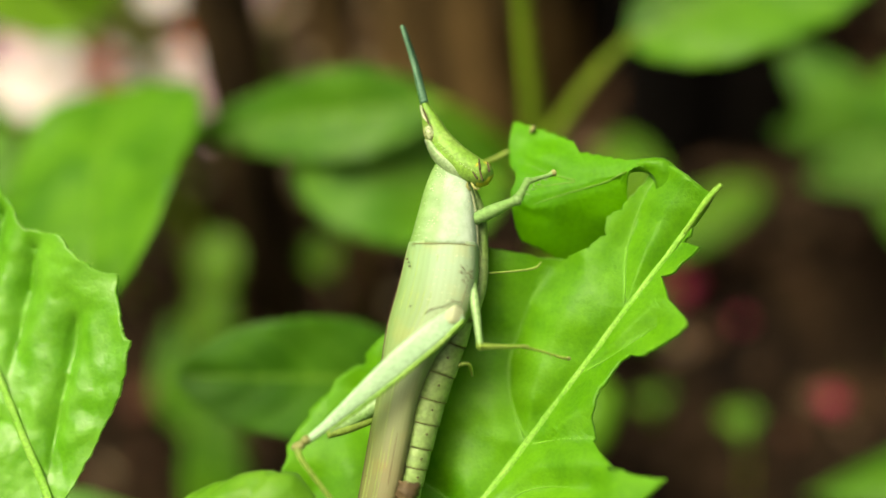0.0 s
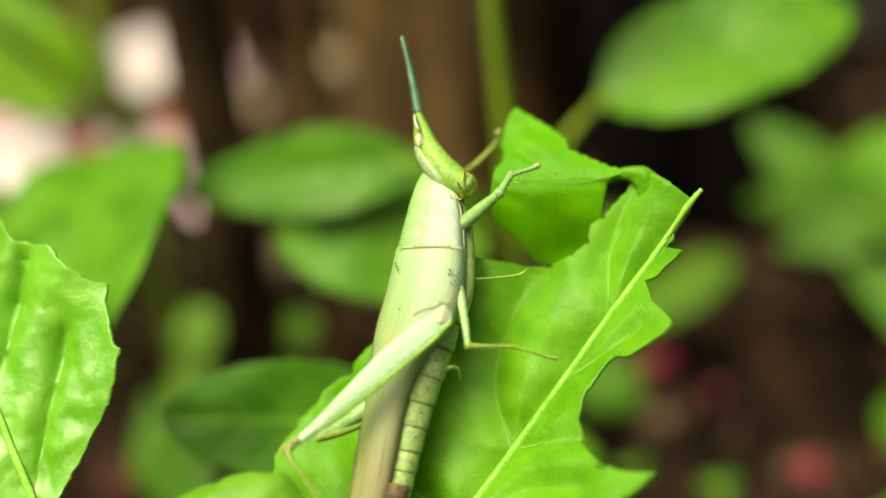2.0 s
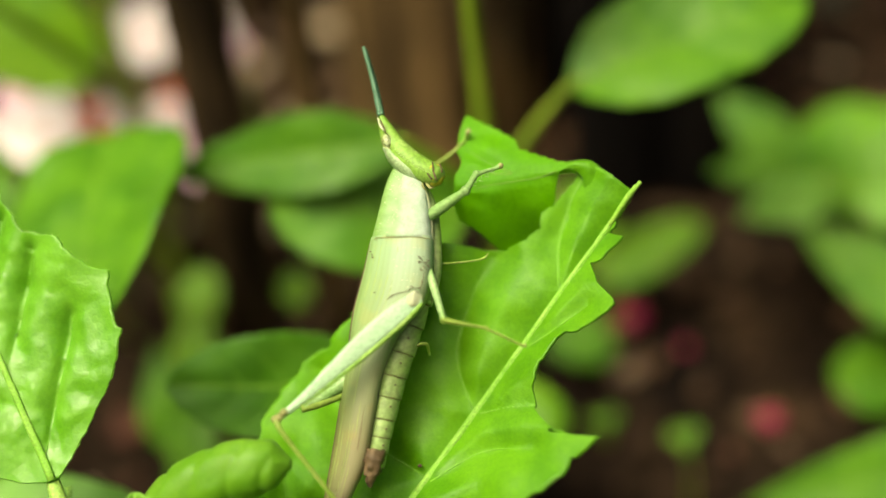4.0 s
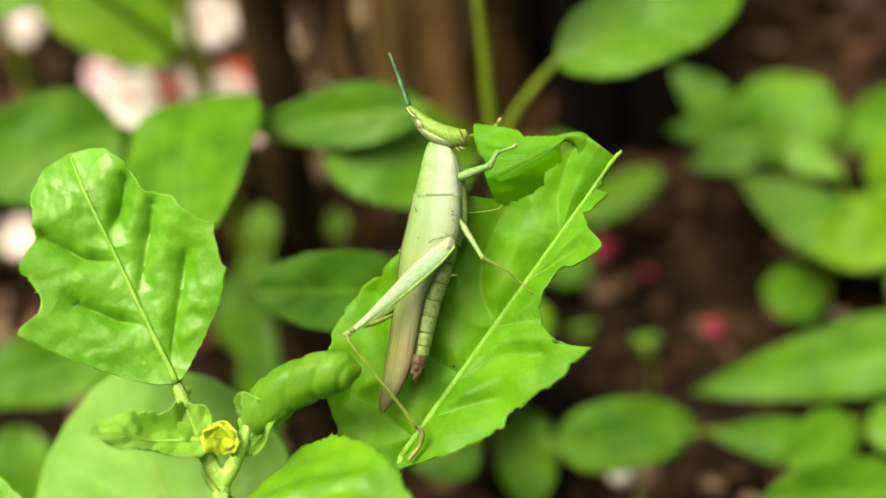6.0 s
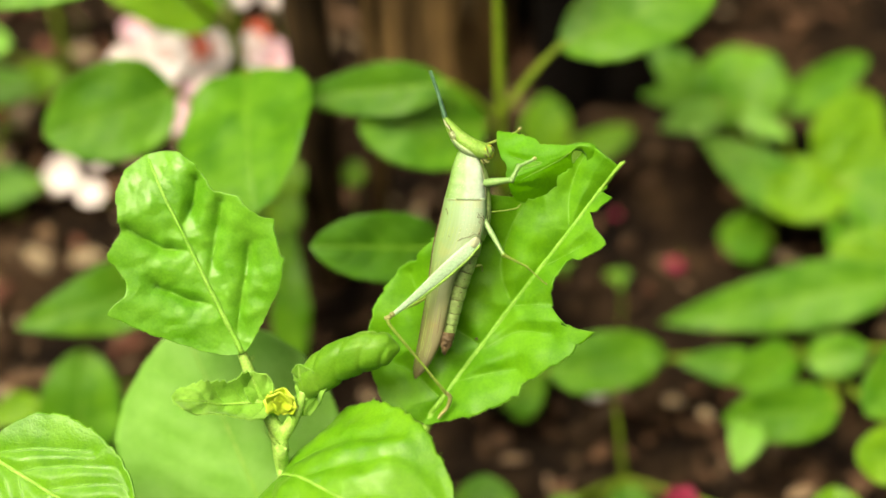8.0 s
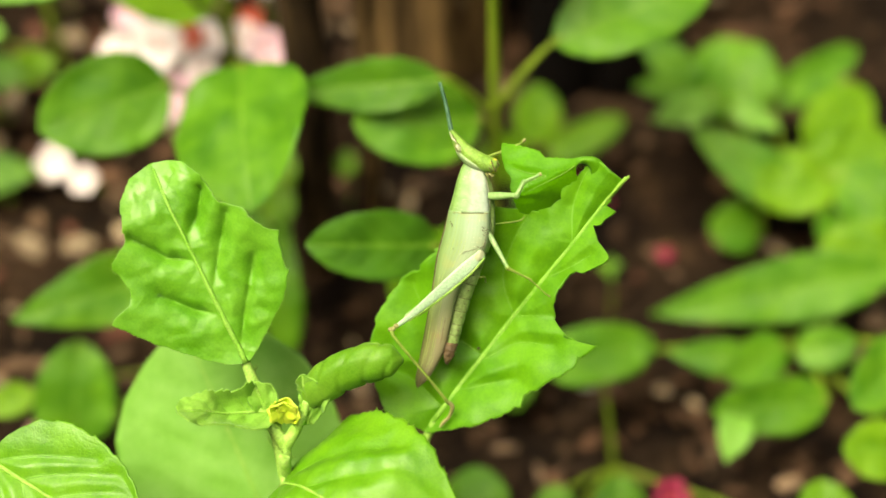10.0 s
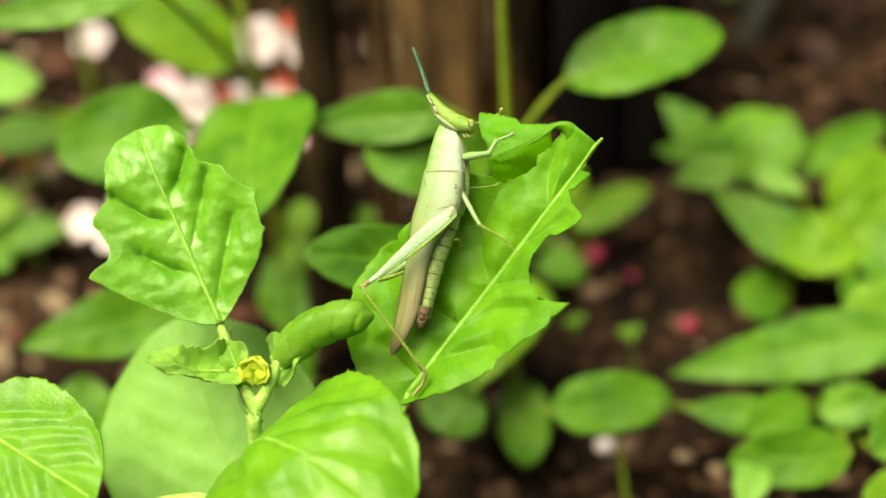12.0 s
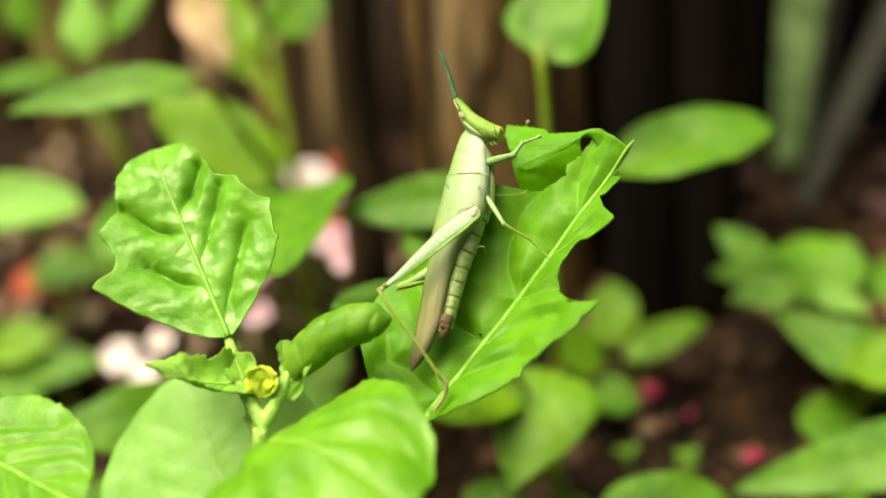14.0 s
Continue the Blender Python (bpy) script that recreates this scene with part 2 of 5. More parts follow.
def wing_material():
    """Folded forewing: green at the shoulder, fading to dry straw brown at the tip, with long fine veins."""
    m, t, b, out = nodes_of("wing_green_to_straw")
    uv = t.nodes.new("ShaderNodeUVMap")
    sep = t.nodes.new("ShaderNodeSeparateXYZ")
    t.links.new(uv.outputs[0], sep.inputs[0])
    col = ramp(t, sep.outputs[0], [(0.0, (0.24, 0.37, 0.22)), (0.28, (0.22, 0.325, 0.165)), (0.5, (0.185, 0.245, 0.11)), (0.7, (0.175, 0.185, 0.085)), (1.0, (0.14, 0.135, 0.068))])
    w = t.nodes.new("ShaderNodeTexWave")
    w.bands_direction = "Y"
    w.inputs["Scale"].default_value, w.inputs["Distortion"].default_value, w.inputs["Detail"].default_value = 4.0, 0.6, 2
    t.links.new(uv.outputs[0], w.inputs["Vector"])
    vein = ramp(t, w.outputs[1], [(0.1, (0.9, 0.88, 0.84)), (0.5, (1.03, 1.03, 1.03))])
    col = mixed(t, col, vein, 0.3, "MULTIPLY")
    side = ramp(t, sep.outputs[1], [(0.0, (0.7, 0.82, 0.5)), (0.3, (0.9, 0.95, 0.8)), (0.55, (1.2, 1.12, 1.3)), (1.0, (1.1, 1.05, 1.1))])
    col = mixed(t, col, side, 1.0, "MULTIPLY")
    dry = ramp(t, noise_of(t, 420, 3), [(0.5, (1, 1, 1)), (0.7, (1.2, 1.0, 0.85))])
    col = mixed(t, col, dry, 0.7, "MULTIPLY")
    spots = ramp(t, noise_of(t, 900, 2), [(0.24, (0.35, 0.22, 0.15)), (0.30, (1, 1, 1))])
    col = mixed(t, col, spots, 0.3, "MULTIPLY")
    t.links.new(col, b.inputs["Base Color"])
    b.inputs["Roughness"].default_value = 0.68
    b.inputs["Specular IOR Level"].default_value = 0.25
    bump(t, b, w.outputs[1], 0.1, 0.0001)
    return m


WING = wing_material()


def pronotum_material():
    """The saddle: leaf green on the back, whitish green and granular on the side."""
    m, t, b, out = nodes_of("saddle_green_to_white")
    uv = t.nodes.new("ShaderNodeUVMap")
    sep = t.nodes.new("ShaderNodeSeparateXYZ")
    t.links.new(uv.outputs[0], sep.inputs[0])
    col = ramp(t, sep.outputs[1], [(0.0, (0.16, 0.32, 0.08)), (0.38, (0.25, 0.39, 0.2)), (0.56, (0.33, 0.46, 0.33)), (1.0, (0.4, 0.52, 0.42))])
    col = mixed(t, col, ramp(t, noise_of(t, 700, 5), [(0.3, (0.8, 0.84, 0.75)), (0.7, (1.12, 1.1, 1.12))]), 0.9, "MULTIPLY")
    stain = ramp(t, noise_of(t, 500, 4), [(0.64, (1, 1, 1)), (0.74, (0.72, 0.66, 0.6))])
    col = mixed(t, col, stain, 0.3, "MULTIPLY")
    t.links.new(col, b.inputs["Base Color"])
    b.inputs["Roughness"].default_value = 0.66
    b.inputs["Specular IOR Level"].default_value = 0.25
    bump(t, b, noise_of(t, 2600, 4), 0.8, 0.00014)
    return m


SADDLE = pronotum_material()


# ---- building helpers ----
def part(name, bm, material, parent=None, label="", pivot=None, smooth=True):
    """Links a bmesh, drawn in world space, as one mesh object under its parent."""
    me = bpy.data.meshes.new(name)
    bmesh.ops.recalc_face_normals(bm, faces=bm.faces)
    for f in bm.faces:
        f.smooth = smooth
    bm.to_mesh(me)
    bm.free()
    me.materials.append(material)
    ob = new(name, me)
    up = WORLD.get(parent.name) if parent else None
    here = pivot if pivot is not None else (up if up is not None else Matrix())
    me.transform(here.inverted())
    if parent:
        ob.parent = parent
        ob.matrix_basis = (up if up is not None else Matrix()).inverted() @ here
    else:
        ob.matrix_basis = here
    WORLD[ob.name] = here.copy()
    return tagged(ob, label)


WORLD = {}


def thing(name, where, label, category, group=""):
    ob = new(name)
    ob.empty_display_size = 0.005
    m = where if isinstance(where, Matrix) else Matrix.Translation(where)
    ob.matrix_basis = m
    WORLD[ob.name] = m.copy()
    return tagged(ob, label, category, group)


def smooth_line(pts, n):
    """n + 1 points on a Catmull-Rom curve through pts."""
    pts = [Vector(p) for p in pts]
    if len(pts) == 2:
        return [pts[0].lerp(pts[1], k / n) for k in range(n + 1)]
    q = [2 * pts[0] - pts[1], *pts, 2 * pts[-1] - pts[-2]]
    out = []
    for k in range(n + 1):
        s = k / n * (len(pts) - 1)
        i = min(int(s), len(pts) - 2)
        f = s - i
        a, b, c, d = q[i : i + 4]
        out.append(0.5 * (2 * b + (c - a) * f + (2 * a - 5 * b + 4 * c - d) * f * f + (3 * b - a - 3 * c + d) * f**3))
    return out


def along(values, f):
    """The value at f (0 to 1) of a list of evenly spaced values, or of pairs (f, value)."""
    if isinstance(values, (int, float)):
        return values
    if isinstance(values[0], (int, float)):
        return float(np.interp(f, np.linspace(0, 1, len(values)), values))
    return float(np.interp(f, [v[0] for v in values], [v[1] for v in values]))


def tube(bm, pts, wide, deep=None, n=12, seg=8, side=None, cap=True):
    """A tapered tube along a curve, oval where deep differs from wide. side: the direction in which it is deep."""
    line = smooth_line(pts, n)
    rings = []
    ref = Vector(side) if side is not None else VIEW
    for k, p in enumerate(line):
        d = (line[min(k + 1, n)] - line[max(k - 1, 0)]).normalized()
        a = d.cross(ref)
        a = (a if a.length > 1e-6 else d.orthogonal()).normalized()
        b = a.cross(d).normalized()
        w = along(wide, k / n)
        h = along(deep, k / n) if deep is not None else w
        rings.append([bm.verts.new(p + a * w * math.cos(g) + b * h * math.sin(g)) for g in (2 * math.pi * j / seg for j in range(seg))])
    for r, s in zip(rings, rings[1:]):
        for j in range(seg):
            bm.faces.new((r[j], r[(j + 1) % seg], s[(j + 1) % seg], s[j]))
    if cap:
        bm.faces.new(rings[0])
        bm.faces.new(rings[-1])
    return bm


def new_tube(*a, **k):
    return tube(bmesh.new(), *a, **k)


def ball(bm, p, r, squash=(1, 1, 1), seg=10, turn=None):
    m = Matrix.Translation(p) @ (turn or Matrix()) @ Matrix.Diagonal((*[r * s for s in squash], 1))
    bmesh.ops.create_uvsphere(bm, u_segments=seg, v_segments=max(5, seg * 2 // 3), radius=1.0, matrix=m)
    return bm


OVATE = [(0.0, 0.03), (0.06, 0.19), (0.15, 0.36), (0.28, 0.48), (0.42, 0.5), (0.58, 0.44), (0.74, 0.31), (0.88, 0.16), (0.96, 0.06), (1.0, 0.008)]
ROUND = [(0.0, 0.03), (0.05, 0.22), (0.15, 0.4), (0.3, 0.49), (0.5, 0.5), (0.68, 0.45), (0.82, 0.35), (0.92, 0.22), (0.98, 0.1), (1.0, 0.01)]
HEART = [(0.0, 0.05), (0.04, 0.3), (0.1, 0.44), (0.2, 0.5), (0.34, 0.48), (0.5, 0.4), (0.66, 0.29), (0.8, 0.18), (0.92, 0.07), (1.0, 0.008)]


class Blade:
    """A leaf blade: its outline along the midrib, and its folds, laid into the world."""

    def __init__(self, base, tip, normal, left, right, fold=(0.0, 0.0), arch=0.0, droop=0.0, pucker=0.0, veins=5, slant=0.75, wave=0.0, roll=(0.0, 0.0), seed=0, start=0.0, end=1.0, tooth=0.0, tip_drop=0.0, paths=None, groove=0.07, flip=False, crease=None, shift=None, swell=(1.0, 1.0), dips=None, sharp=2.0, crinkle=0.2, keel=False):
        self.base, self.tip = Vector(base), Vector(tip)
        self.size = (self.tip - self.base).length
        self.u = (self.tip - self.base).normalized()
        n = Vector(normal)
        self.n = (n - self.u * n.dot(self.u)).normalized()
        self.v = self.n.cross(self.u).normalized()
        self.left, self.right, self.fold, self.arch, self.droop, self.pucker = left, right, fold, arch, droop, pucker
        self.veins, self.slant, self.wave, self.roll, self.seed, self.start, self.end, self.tooth, self.tip_drop = veins, slant, wave, roll, seed, start, end, tooth, tip_drop
        self.groove, self.flip, self.crease, self.shift, self.swell, self.sharp, self.crinkle, self.keel = groove, flip, crease, shift, swell, sharp, crinkle, keel
        self.paths = paths if paths is not None else [self.arc(k, side) for k in range(1, veins + 1) for side in (1, -1)]
        self.lines = [(a, b) for p in (dips or self.paths) for a, b in zip(p, p[1:])]

    def edge(self, s, side):
        d = along(self.left if side > 0 else self.right, s)
        if self.tooth:
            d += self.tooth * (0.5 - ((s * 13 + self.seed) % 1.0)) * min(1.0, 6 * s * (1 - s)) * side + self.tooth * 0.8 * noise.noise((s * 75, side * 3.0, self.seed))
        return d

    def arc(self, k, side):
        """The k-th side vein: it leaves the midrib and bends toward the tip."""
        s0, out = 0.04 + 0.8 * (k - 1) / self.veins, []
        wide = max(0.05, abs(self.edge(min(0.95, s0 + 0.12), side)))
        for i in range(7):
            f = i / 6
            s = s0 + wide * self.slant * (0.7 * f + 0.5 * f * f)
            if s < 0.96:
                out.append((s, side * min(f * wide * 0.9, 0.88 * abs(self.edge(s, side)))))
        return out

    def vein_gap(self, s, d):
        """How far a place lies from the nearest side vein, as part of the length."""
        best = 9.0
        for (s0, d0), (s1, d1) in self.lines:
            es, ed = s1 - s0, d1 - d0
            f = ((s - s0) * es + (d - d0) * ed) / (es * es + ed * ed + 1e-12)
            f = 0.0 if f < 0 else 1.0 if f > 1 else f
            g = (s - s0 - f * es) ** 2 + (d - d0 - f * ed) ** 2
            best = g if g < best else best
        return math.sqrt(best)

    def place(self, s, d, lift=0.0):
        """The place at s along the midrib and d across it (parts of the length; d > 0 to the left)."""
        k = 0 if d > 0 else 1
        z = abs(d) * self.fold[k] + self.arch * 4 * s * (1 - s) - self.droop * s * s - self.tip_drop * max(0.0, s - 0.75) ** 2 * 8
        if self.crease and d > 0:
            over = d - along(self.crease[0], s)
            z += self.crease[1] * 0.5 * (over + math.sqrt(over * over + 0.0009))
        if self.pucker:
            g = self.vein_gap(s, d) if self.keel else min(self.vein_gap(s, d), abs(d))
            z += self.pucker * (self.swell[0] + (self.swell[1] - self.swell[0]) * s) * (1 - (min(1.0, abs(d) / 0.07) if self.keel else 1.0) * math.exp(-((g / self.groove) ** self.sharp))) + self.crinkle * self.pucker * noise.noise((s * 6, d * 6, self.seed + 5.0))
            z += 0.4 * self.crinkle * self.pucker * noise.noise((s * 17, d * 17, self.seed + 9.0)) + 0.03 * self.pucker * noise.noise((s * 45, d * 45, self.seed + 2.0))
        if self.wave:
            z += self.wave * noise.noise((s * 3.1, d * 4.3, self.seed + 0.5)) * (0.3 + 2 * abs(d))
        across = d
        r = self.roll[k]
        if r:
            g = abs(d) * r
            across = math.copysign(math.sin(g) / r, d)
            z += (1 - math.cos(g)) / r
        return self.base + self.size * (self.u * s + self.v * across + self.n * z) + self.n * lift

    def mesh(self, ns=40, nd=24, bites=(), thick=0.00025):
        bm = bmesh.new()
        uv = bm.loops.layers.uv.new("UVMap")
        grid = {}
        flat = {}
        stations = [self.start + (self.end - self.start) * i / ns for i in range(ns + 1)]
        if self.shift:
            stations = sorted(set(stations) | {k for k, _ in self.shift if self.start < k < self.end})
            ns = len(stations) - 1
        for i, s in enumerate(stations):
            lo, hi = self.edge(s, -1), self.edge(s, 1)
            for j in range(nd + 1):
                d = lo + (hi - lo) * j / nd
                flat[i, j] = [s + (along(self.shift, s) * (d / lo) ** 3 if self.shift and d < 0 else 0.0), d]
        inside = set()
        for cs, cd, r in bites:
            for key, (s, d) in flat.items():
                if math.hypot(s - cs, d - cd) < r:
                    inside.add(key)
        quads = [(i, j) for i in range(ns) for j in range(nd) if not all(k in inside for k in ((i, j), (i + 1, j), (i, j + 1), (i + 1, j + 1)))]
        for cs, cd, r in bites:
            for key, p in flat.items():
                far = math.hypot(p[0] - cs, p[1] - cd)
                if 1e-6 < far < r:
                    jag = r * (1 + 0.05 * noise.noise((p[0] * 60, p[1] * 60, 3.0)))
                    p[0], p[1] = cs + (p[0] - cs) * jag / far, cd + (p[1] - cd) * jag / far
        for i, j in quads:
            for k in ((i, j), (i + 1, j), (i + 1, j + 1), (i, j + 1)):
                if k not in grid:
                    grid[k] = bm.verts.new(self.place(*flat[k]))
        for i, j in quads:
            ks = ((i, j), (i + 1, j), (i + 1, j + 1), (i, j + 1))
            f = bm.faces.new([grid[k] for k in ks])
            for loop, k in zip(f.loops, ks):
                loop[uv].uv = (flat[k][0], flat[k][1] + 0.5)
        bm.normal_update()
        if sum(f.normal.dot(self.n) * f.calc_area() for f in bm.faces) < 0 and not self.flip:
            bmesh.ops.reverse_faces(bm, faces=bm.faces[:])
            bm.normal_update()
        rim = [e for e in bm.edges if e.is_boundary]
        under = {v: bm.verts.new(v.co - v.normal * thick) for v in bm.verts[:]}
        for f in bm.faces[:]:
            g = bm.faces.new([under[v] for v in reversed(f.verts)])
            for loop, old in zip(g.loops, reversed(f.loops[:])):
                loop[uv].uv = old[uv].uv
        for e in rim:
            p, q = e.verts
            bm.faces.new((p, q, under[q], under[p]))
        return bm

    def rib(self, r0, r1, s0=0.0, s1=0.97, lift=0.0001, n=14):
        pts = [self.place(s0 + (s1 - s0) * k / n, 0.0, lift) for k in range(n + 1)]
        return new_tube(pts, [r0, r1], [r0 * 0.5, r1 * 0.5], n=n * 2, seg=8, side=self.n)

    def side_vein(self, path, r, lift=0.00004):
        pts = [self.place(q.x, q.y, lift) for q in smooth_line([(a, b, 0) for a, b in path], 14)]
        return new_tube(pts, [r, r * 0.3], n=14, seg=5, side=self.n)


def leaf_part(parent, blade, material, vein, name="leaf", label="", rib=(0.0006, 0.0002), side_r=0.0, ns=40, nd=24, bites=(), thick=0.00025, rib_span=(0.0, 0.97), lift=0.0001, pivot=None):
    ob = part(name, blade.mesh(ns, nd, bites, thick), material, parent, label, pivot)
    part("midrib", blade.rib(*rib, *rib_span, lift=lift), vein, ob)
    if side_r:
        for path in blade.paths:
            if len(path) > 2:
                part("side_vein", blade.side_vein(path, side_r), VEIN_DARK if vein is VEIN_DARK else VEIN_SIDE, ob)
    return ob


# ---- ground ----
def ground_z(x, y):
    """Level soil round the seedlings, rising as a bank behind them."""
    up = max(0.0, y - 0.035)
    bank = 0.52 * (up if up < 0.11 else 0.11 + 0.25 * (min(up, 0.6) - 0.11))
    bank += 0.10 * min(max(0.0, -x - 0.02), 0.12) * min(1.0, up / 0.04)
    near = math.hypot(x, y) < 0.6
    return bank + (0.0022 * noise.noise((x * 60, y * 60, 0)) + 0.0011 * noise.noise((x * 190, y * 190, 4)) if near else 0)


def build_ground():
    bm = bmesh.new()
    xs = [-60, -20, -6, -2, -0.8, -0.45] + list(np.linspace(-0.28, 0.28, 150)) + [0.45, 0.8, 2, 6, 20, 60]
    ys = [-60, -20, -6, -2, -0.8, -0.4, -0.2, -0.1] + list(np.linspace(-0.05, 0.3, 130)) + [0.45, 0.8, 2, 6, 20, 60]
    rows = [[bm.verts.new((x, y, ground_z(x, y))) for x in xs] for y in ys]
    for r, s in zip(rows, rows[1:]):
        for j in range(len(xs) - 1):
            bm.faces.new((r[j], r[j + 1], s[j + 1], s[j]))
    tagged(part("ground", bm, SOIL), "dark damp garden soil rising as a low bank", "soil", kind="structure")


build_ground()
VIEW = Vector((0, -0.8, 0.6))


def build_posts():
    fence = thing("fence", (0, 0.13, ground_z(0, 0.13)), "weathered dark wooden stake fence behind the seedlings, near-black posts added for shade", "fence")
    stakes = [(-0.0395, 0.066, 0.0042, STAKE), (-0.0280, 0.071, 0.0022, BARK), (-0.0609, 0.129, 0.0028, STAKE_PALE), (-0.0687, 0.134, 0.0036, STAKE), (-0.053, 0.1305, 0.0034, STAKE), (-0.078, 0.14, 0.004, BARK), (-0.091, 0.138, 0.0042, STAKE_PALE), (-0.105, 0.145, 0.005, STAKE), (-0.119, 0.14, 0.0038, STAKE_PALE), (-0.133, 0.15, 0.006, BARK), (-0.15, 0.155, 0.007, STAKE)]
    # posts added on the right, near-black to fill in for deep shade
    stakes += [(0.0115 + 0.0125 * k, 0.107 + 0.002 * (k % 2) + (0.018 if k < 0 else 0 if k < 2 else 0.073), 0.0078, SHADE_BOARD) for k in range(-1, 11)]
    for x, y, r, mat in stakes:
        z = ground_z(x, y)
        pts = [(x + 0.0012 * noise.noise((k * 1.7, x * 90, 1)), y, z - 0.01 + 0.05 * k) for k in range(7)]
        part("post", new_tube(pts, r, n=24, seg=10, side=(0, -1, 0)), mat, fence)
    # added backdrop, its near-black giving the shaded depth beyond the bank
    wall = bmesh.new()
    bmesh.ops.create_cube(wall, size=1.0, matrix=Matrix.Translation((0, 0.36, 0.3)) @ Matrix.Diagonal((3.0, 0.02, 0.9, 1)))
    tagged(part("backdrop_wall", wall, SHADE_BOARD), "near-black backdrop wall added behind the bank", "wall", kind="structure")
    # unseen walls, added so that light comes only from overhead
    for name, x, y, wx, wy in (("sky_block_left", -0.7, -0.2, 0.04, 1.2), ("sky_block_right", 0.7, -0.2, 0.04, 1.2), ("sky_block_front", 0, -0.8, 1.36, 0.04)):
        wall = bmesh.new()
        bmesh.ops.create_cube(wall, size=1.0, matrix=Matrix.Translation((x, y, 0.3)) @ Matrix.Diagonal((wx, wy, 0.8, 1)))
        tagged(part(name, wall, SHADE_BOARD), "unseen dark wall added round the bed to block low sky light", "wall", kind="structure")


def build_trunk():
    bm = bmesh.new()
    line = [(-0.0175, 0.118, ground_z(0, 0.118) - 0.01 + 0.04 * k) for k in range(8)]
    tube(bm, line, [0.0160, 0.0150, 0.0146, 0.0142], n=60, seg=48, side=(0, -1, 0))
    for v in bm.verts:
        c = Vector((-0.0175, 0.118, v.co.z))
        g = math.atan2(v.co.y - c.y, v.co.x - c.x)
        v.co += (v.co - c) * (0.10 * noise.noise((g * 3.2, v.co.z * 18, 2)) + 0.05 * noise.noise((g * 9, v.co.z * 40, 7)))
    t = thing("tree_trunk", (-0.0175, 0.118, ground_z(0, 0.118)), "rough brown tree trunk with peeling bark", "tree")
    part("trunk", bm, BARK, t)
    rnd = random.Random(4)
    for k in range(16):
        g, z0, h, w = rnd.uniform(-2.9, -0.3), t.location.z + rnd.uniform(0.0, 0.09), rnd.uniform(0.02, 0.06), rnd.uniform(0.0016, 0.0034)
        pts = [Vector((-0.0175, 0.118, z0 + h * i / 3)) + Vector((math.cos(g + 0.05 * i), math.sin(g + 0.05 * i), 0)) * (0.0150 + rnd.uniform(0, 0.0008)) for i in range(4)]
        part("bark_strip", new_tube(pts, [w * 0.4, w, w * 0.8, w * 0.3], [0.0006, 0.001, 0.0008, 0.0004], n=12, seg=8, side=(math.cos(g), math.sin(g), 0)), rnd.choice((BARK, STAKE_PALE, STAKE)), t)


build_posts()
build_trunk()


# ---- the chewed seedling and its leaves, drawn on a sketch grid that faces the viewer, 129 units to a centimetre ----
FRONT = pose(-0.0060, -0.0011, 0.0845, 54.20, 1.06, 2.23)
UNIT = 0.01 / 129
VIEW = (FRONT.to_3x3() @ Vector((0, 0, 1))).normalized()


def P(x, y, z=0.0):
    """A place on the sketch grid: x to the right, y down, z toward the viewer in centimetres."""
    return FRONT @ Vector(((x - 815) * UNIT, (400 - y) * UNIT, z * 0.01))


def turned_at(p):
    """A frame at p with the axes of the sketch grid."""
    return Matrix.Translation(p) @ FRONT.to_3x3().to_4x4()


def scaled(shape, k, side=1):
    return [(s, side * d * k) for s, d in shape]


def hairs(parent, blade, spots, size, material):
    """Short hairs standing on the edge of a leaf."""
    bm = bmesh.new()
    for k, (s, side) in enumerate(spots):
        d = blade.edge(s, side)
        s += along(blade.shift, s) if blade.shift and side < 0 else 0.0
        p, q = blade.place(s, d), blade.place(s + 0.004, d + side * 0.02)
        tube(bm, [p, p + (q - p).normalized() * size * (0.6 + 0.4 * (k * 0.37 % 1))], [0.00005, 0.00002], n=2, seg=4)
    tagged(part("edge_hair", bm, material, parent), kind="stuff")


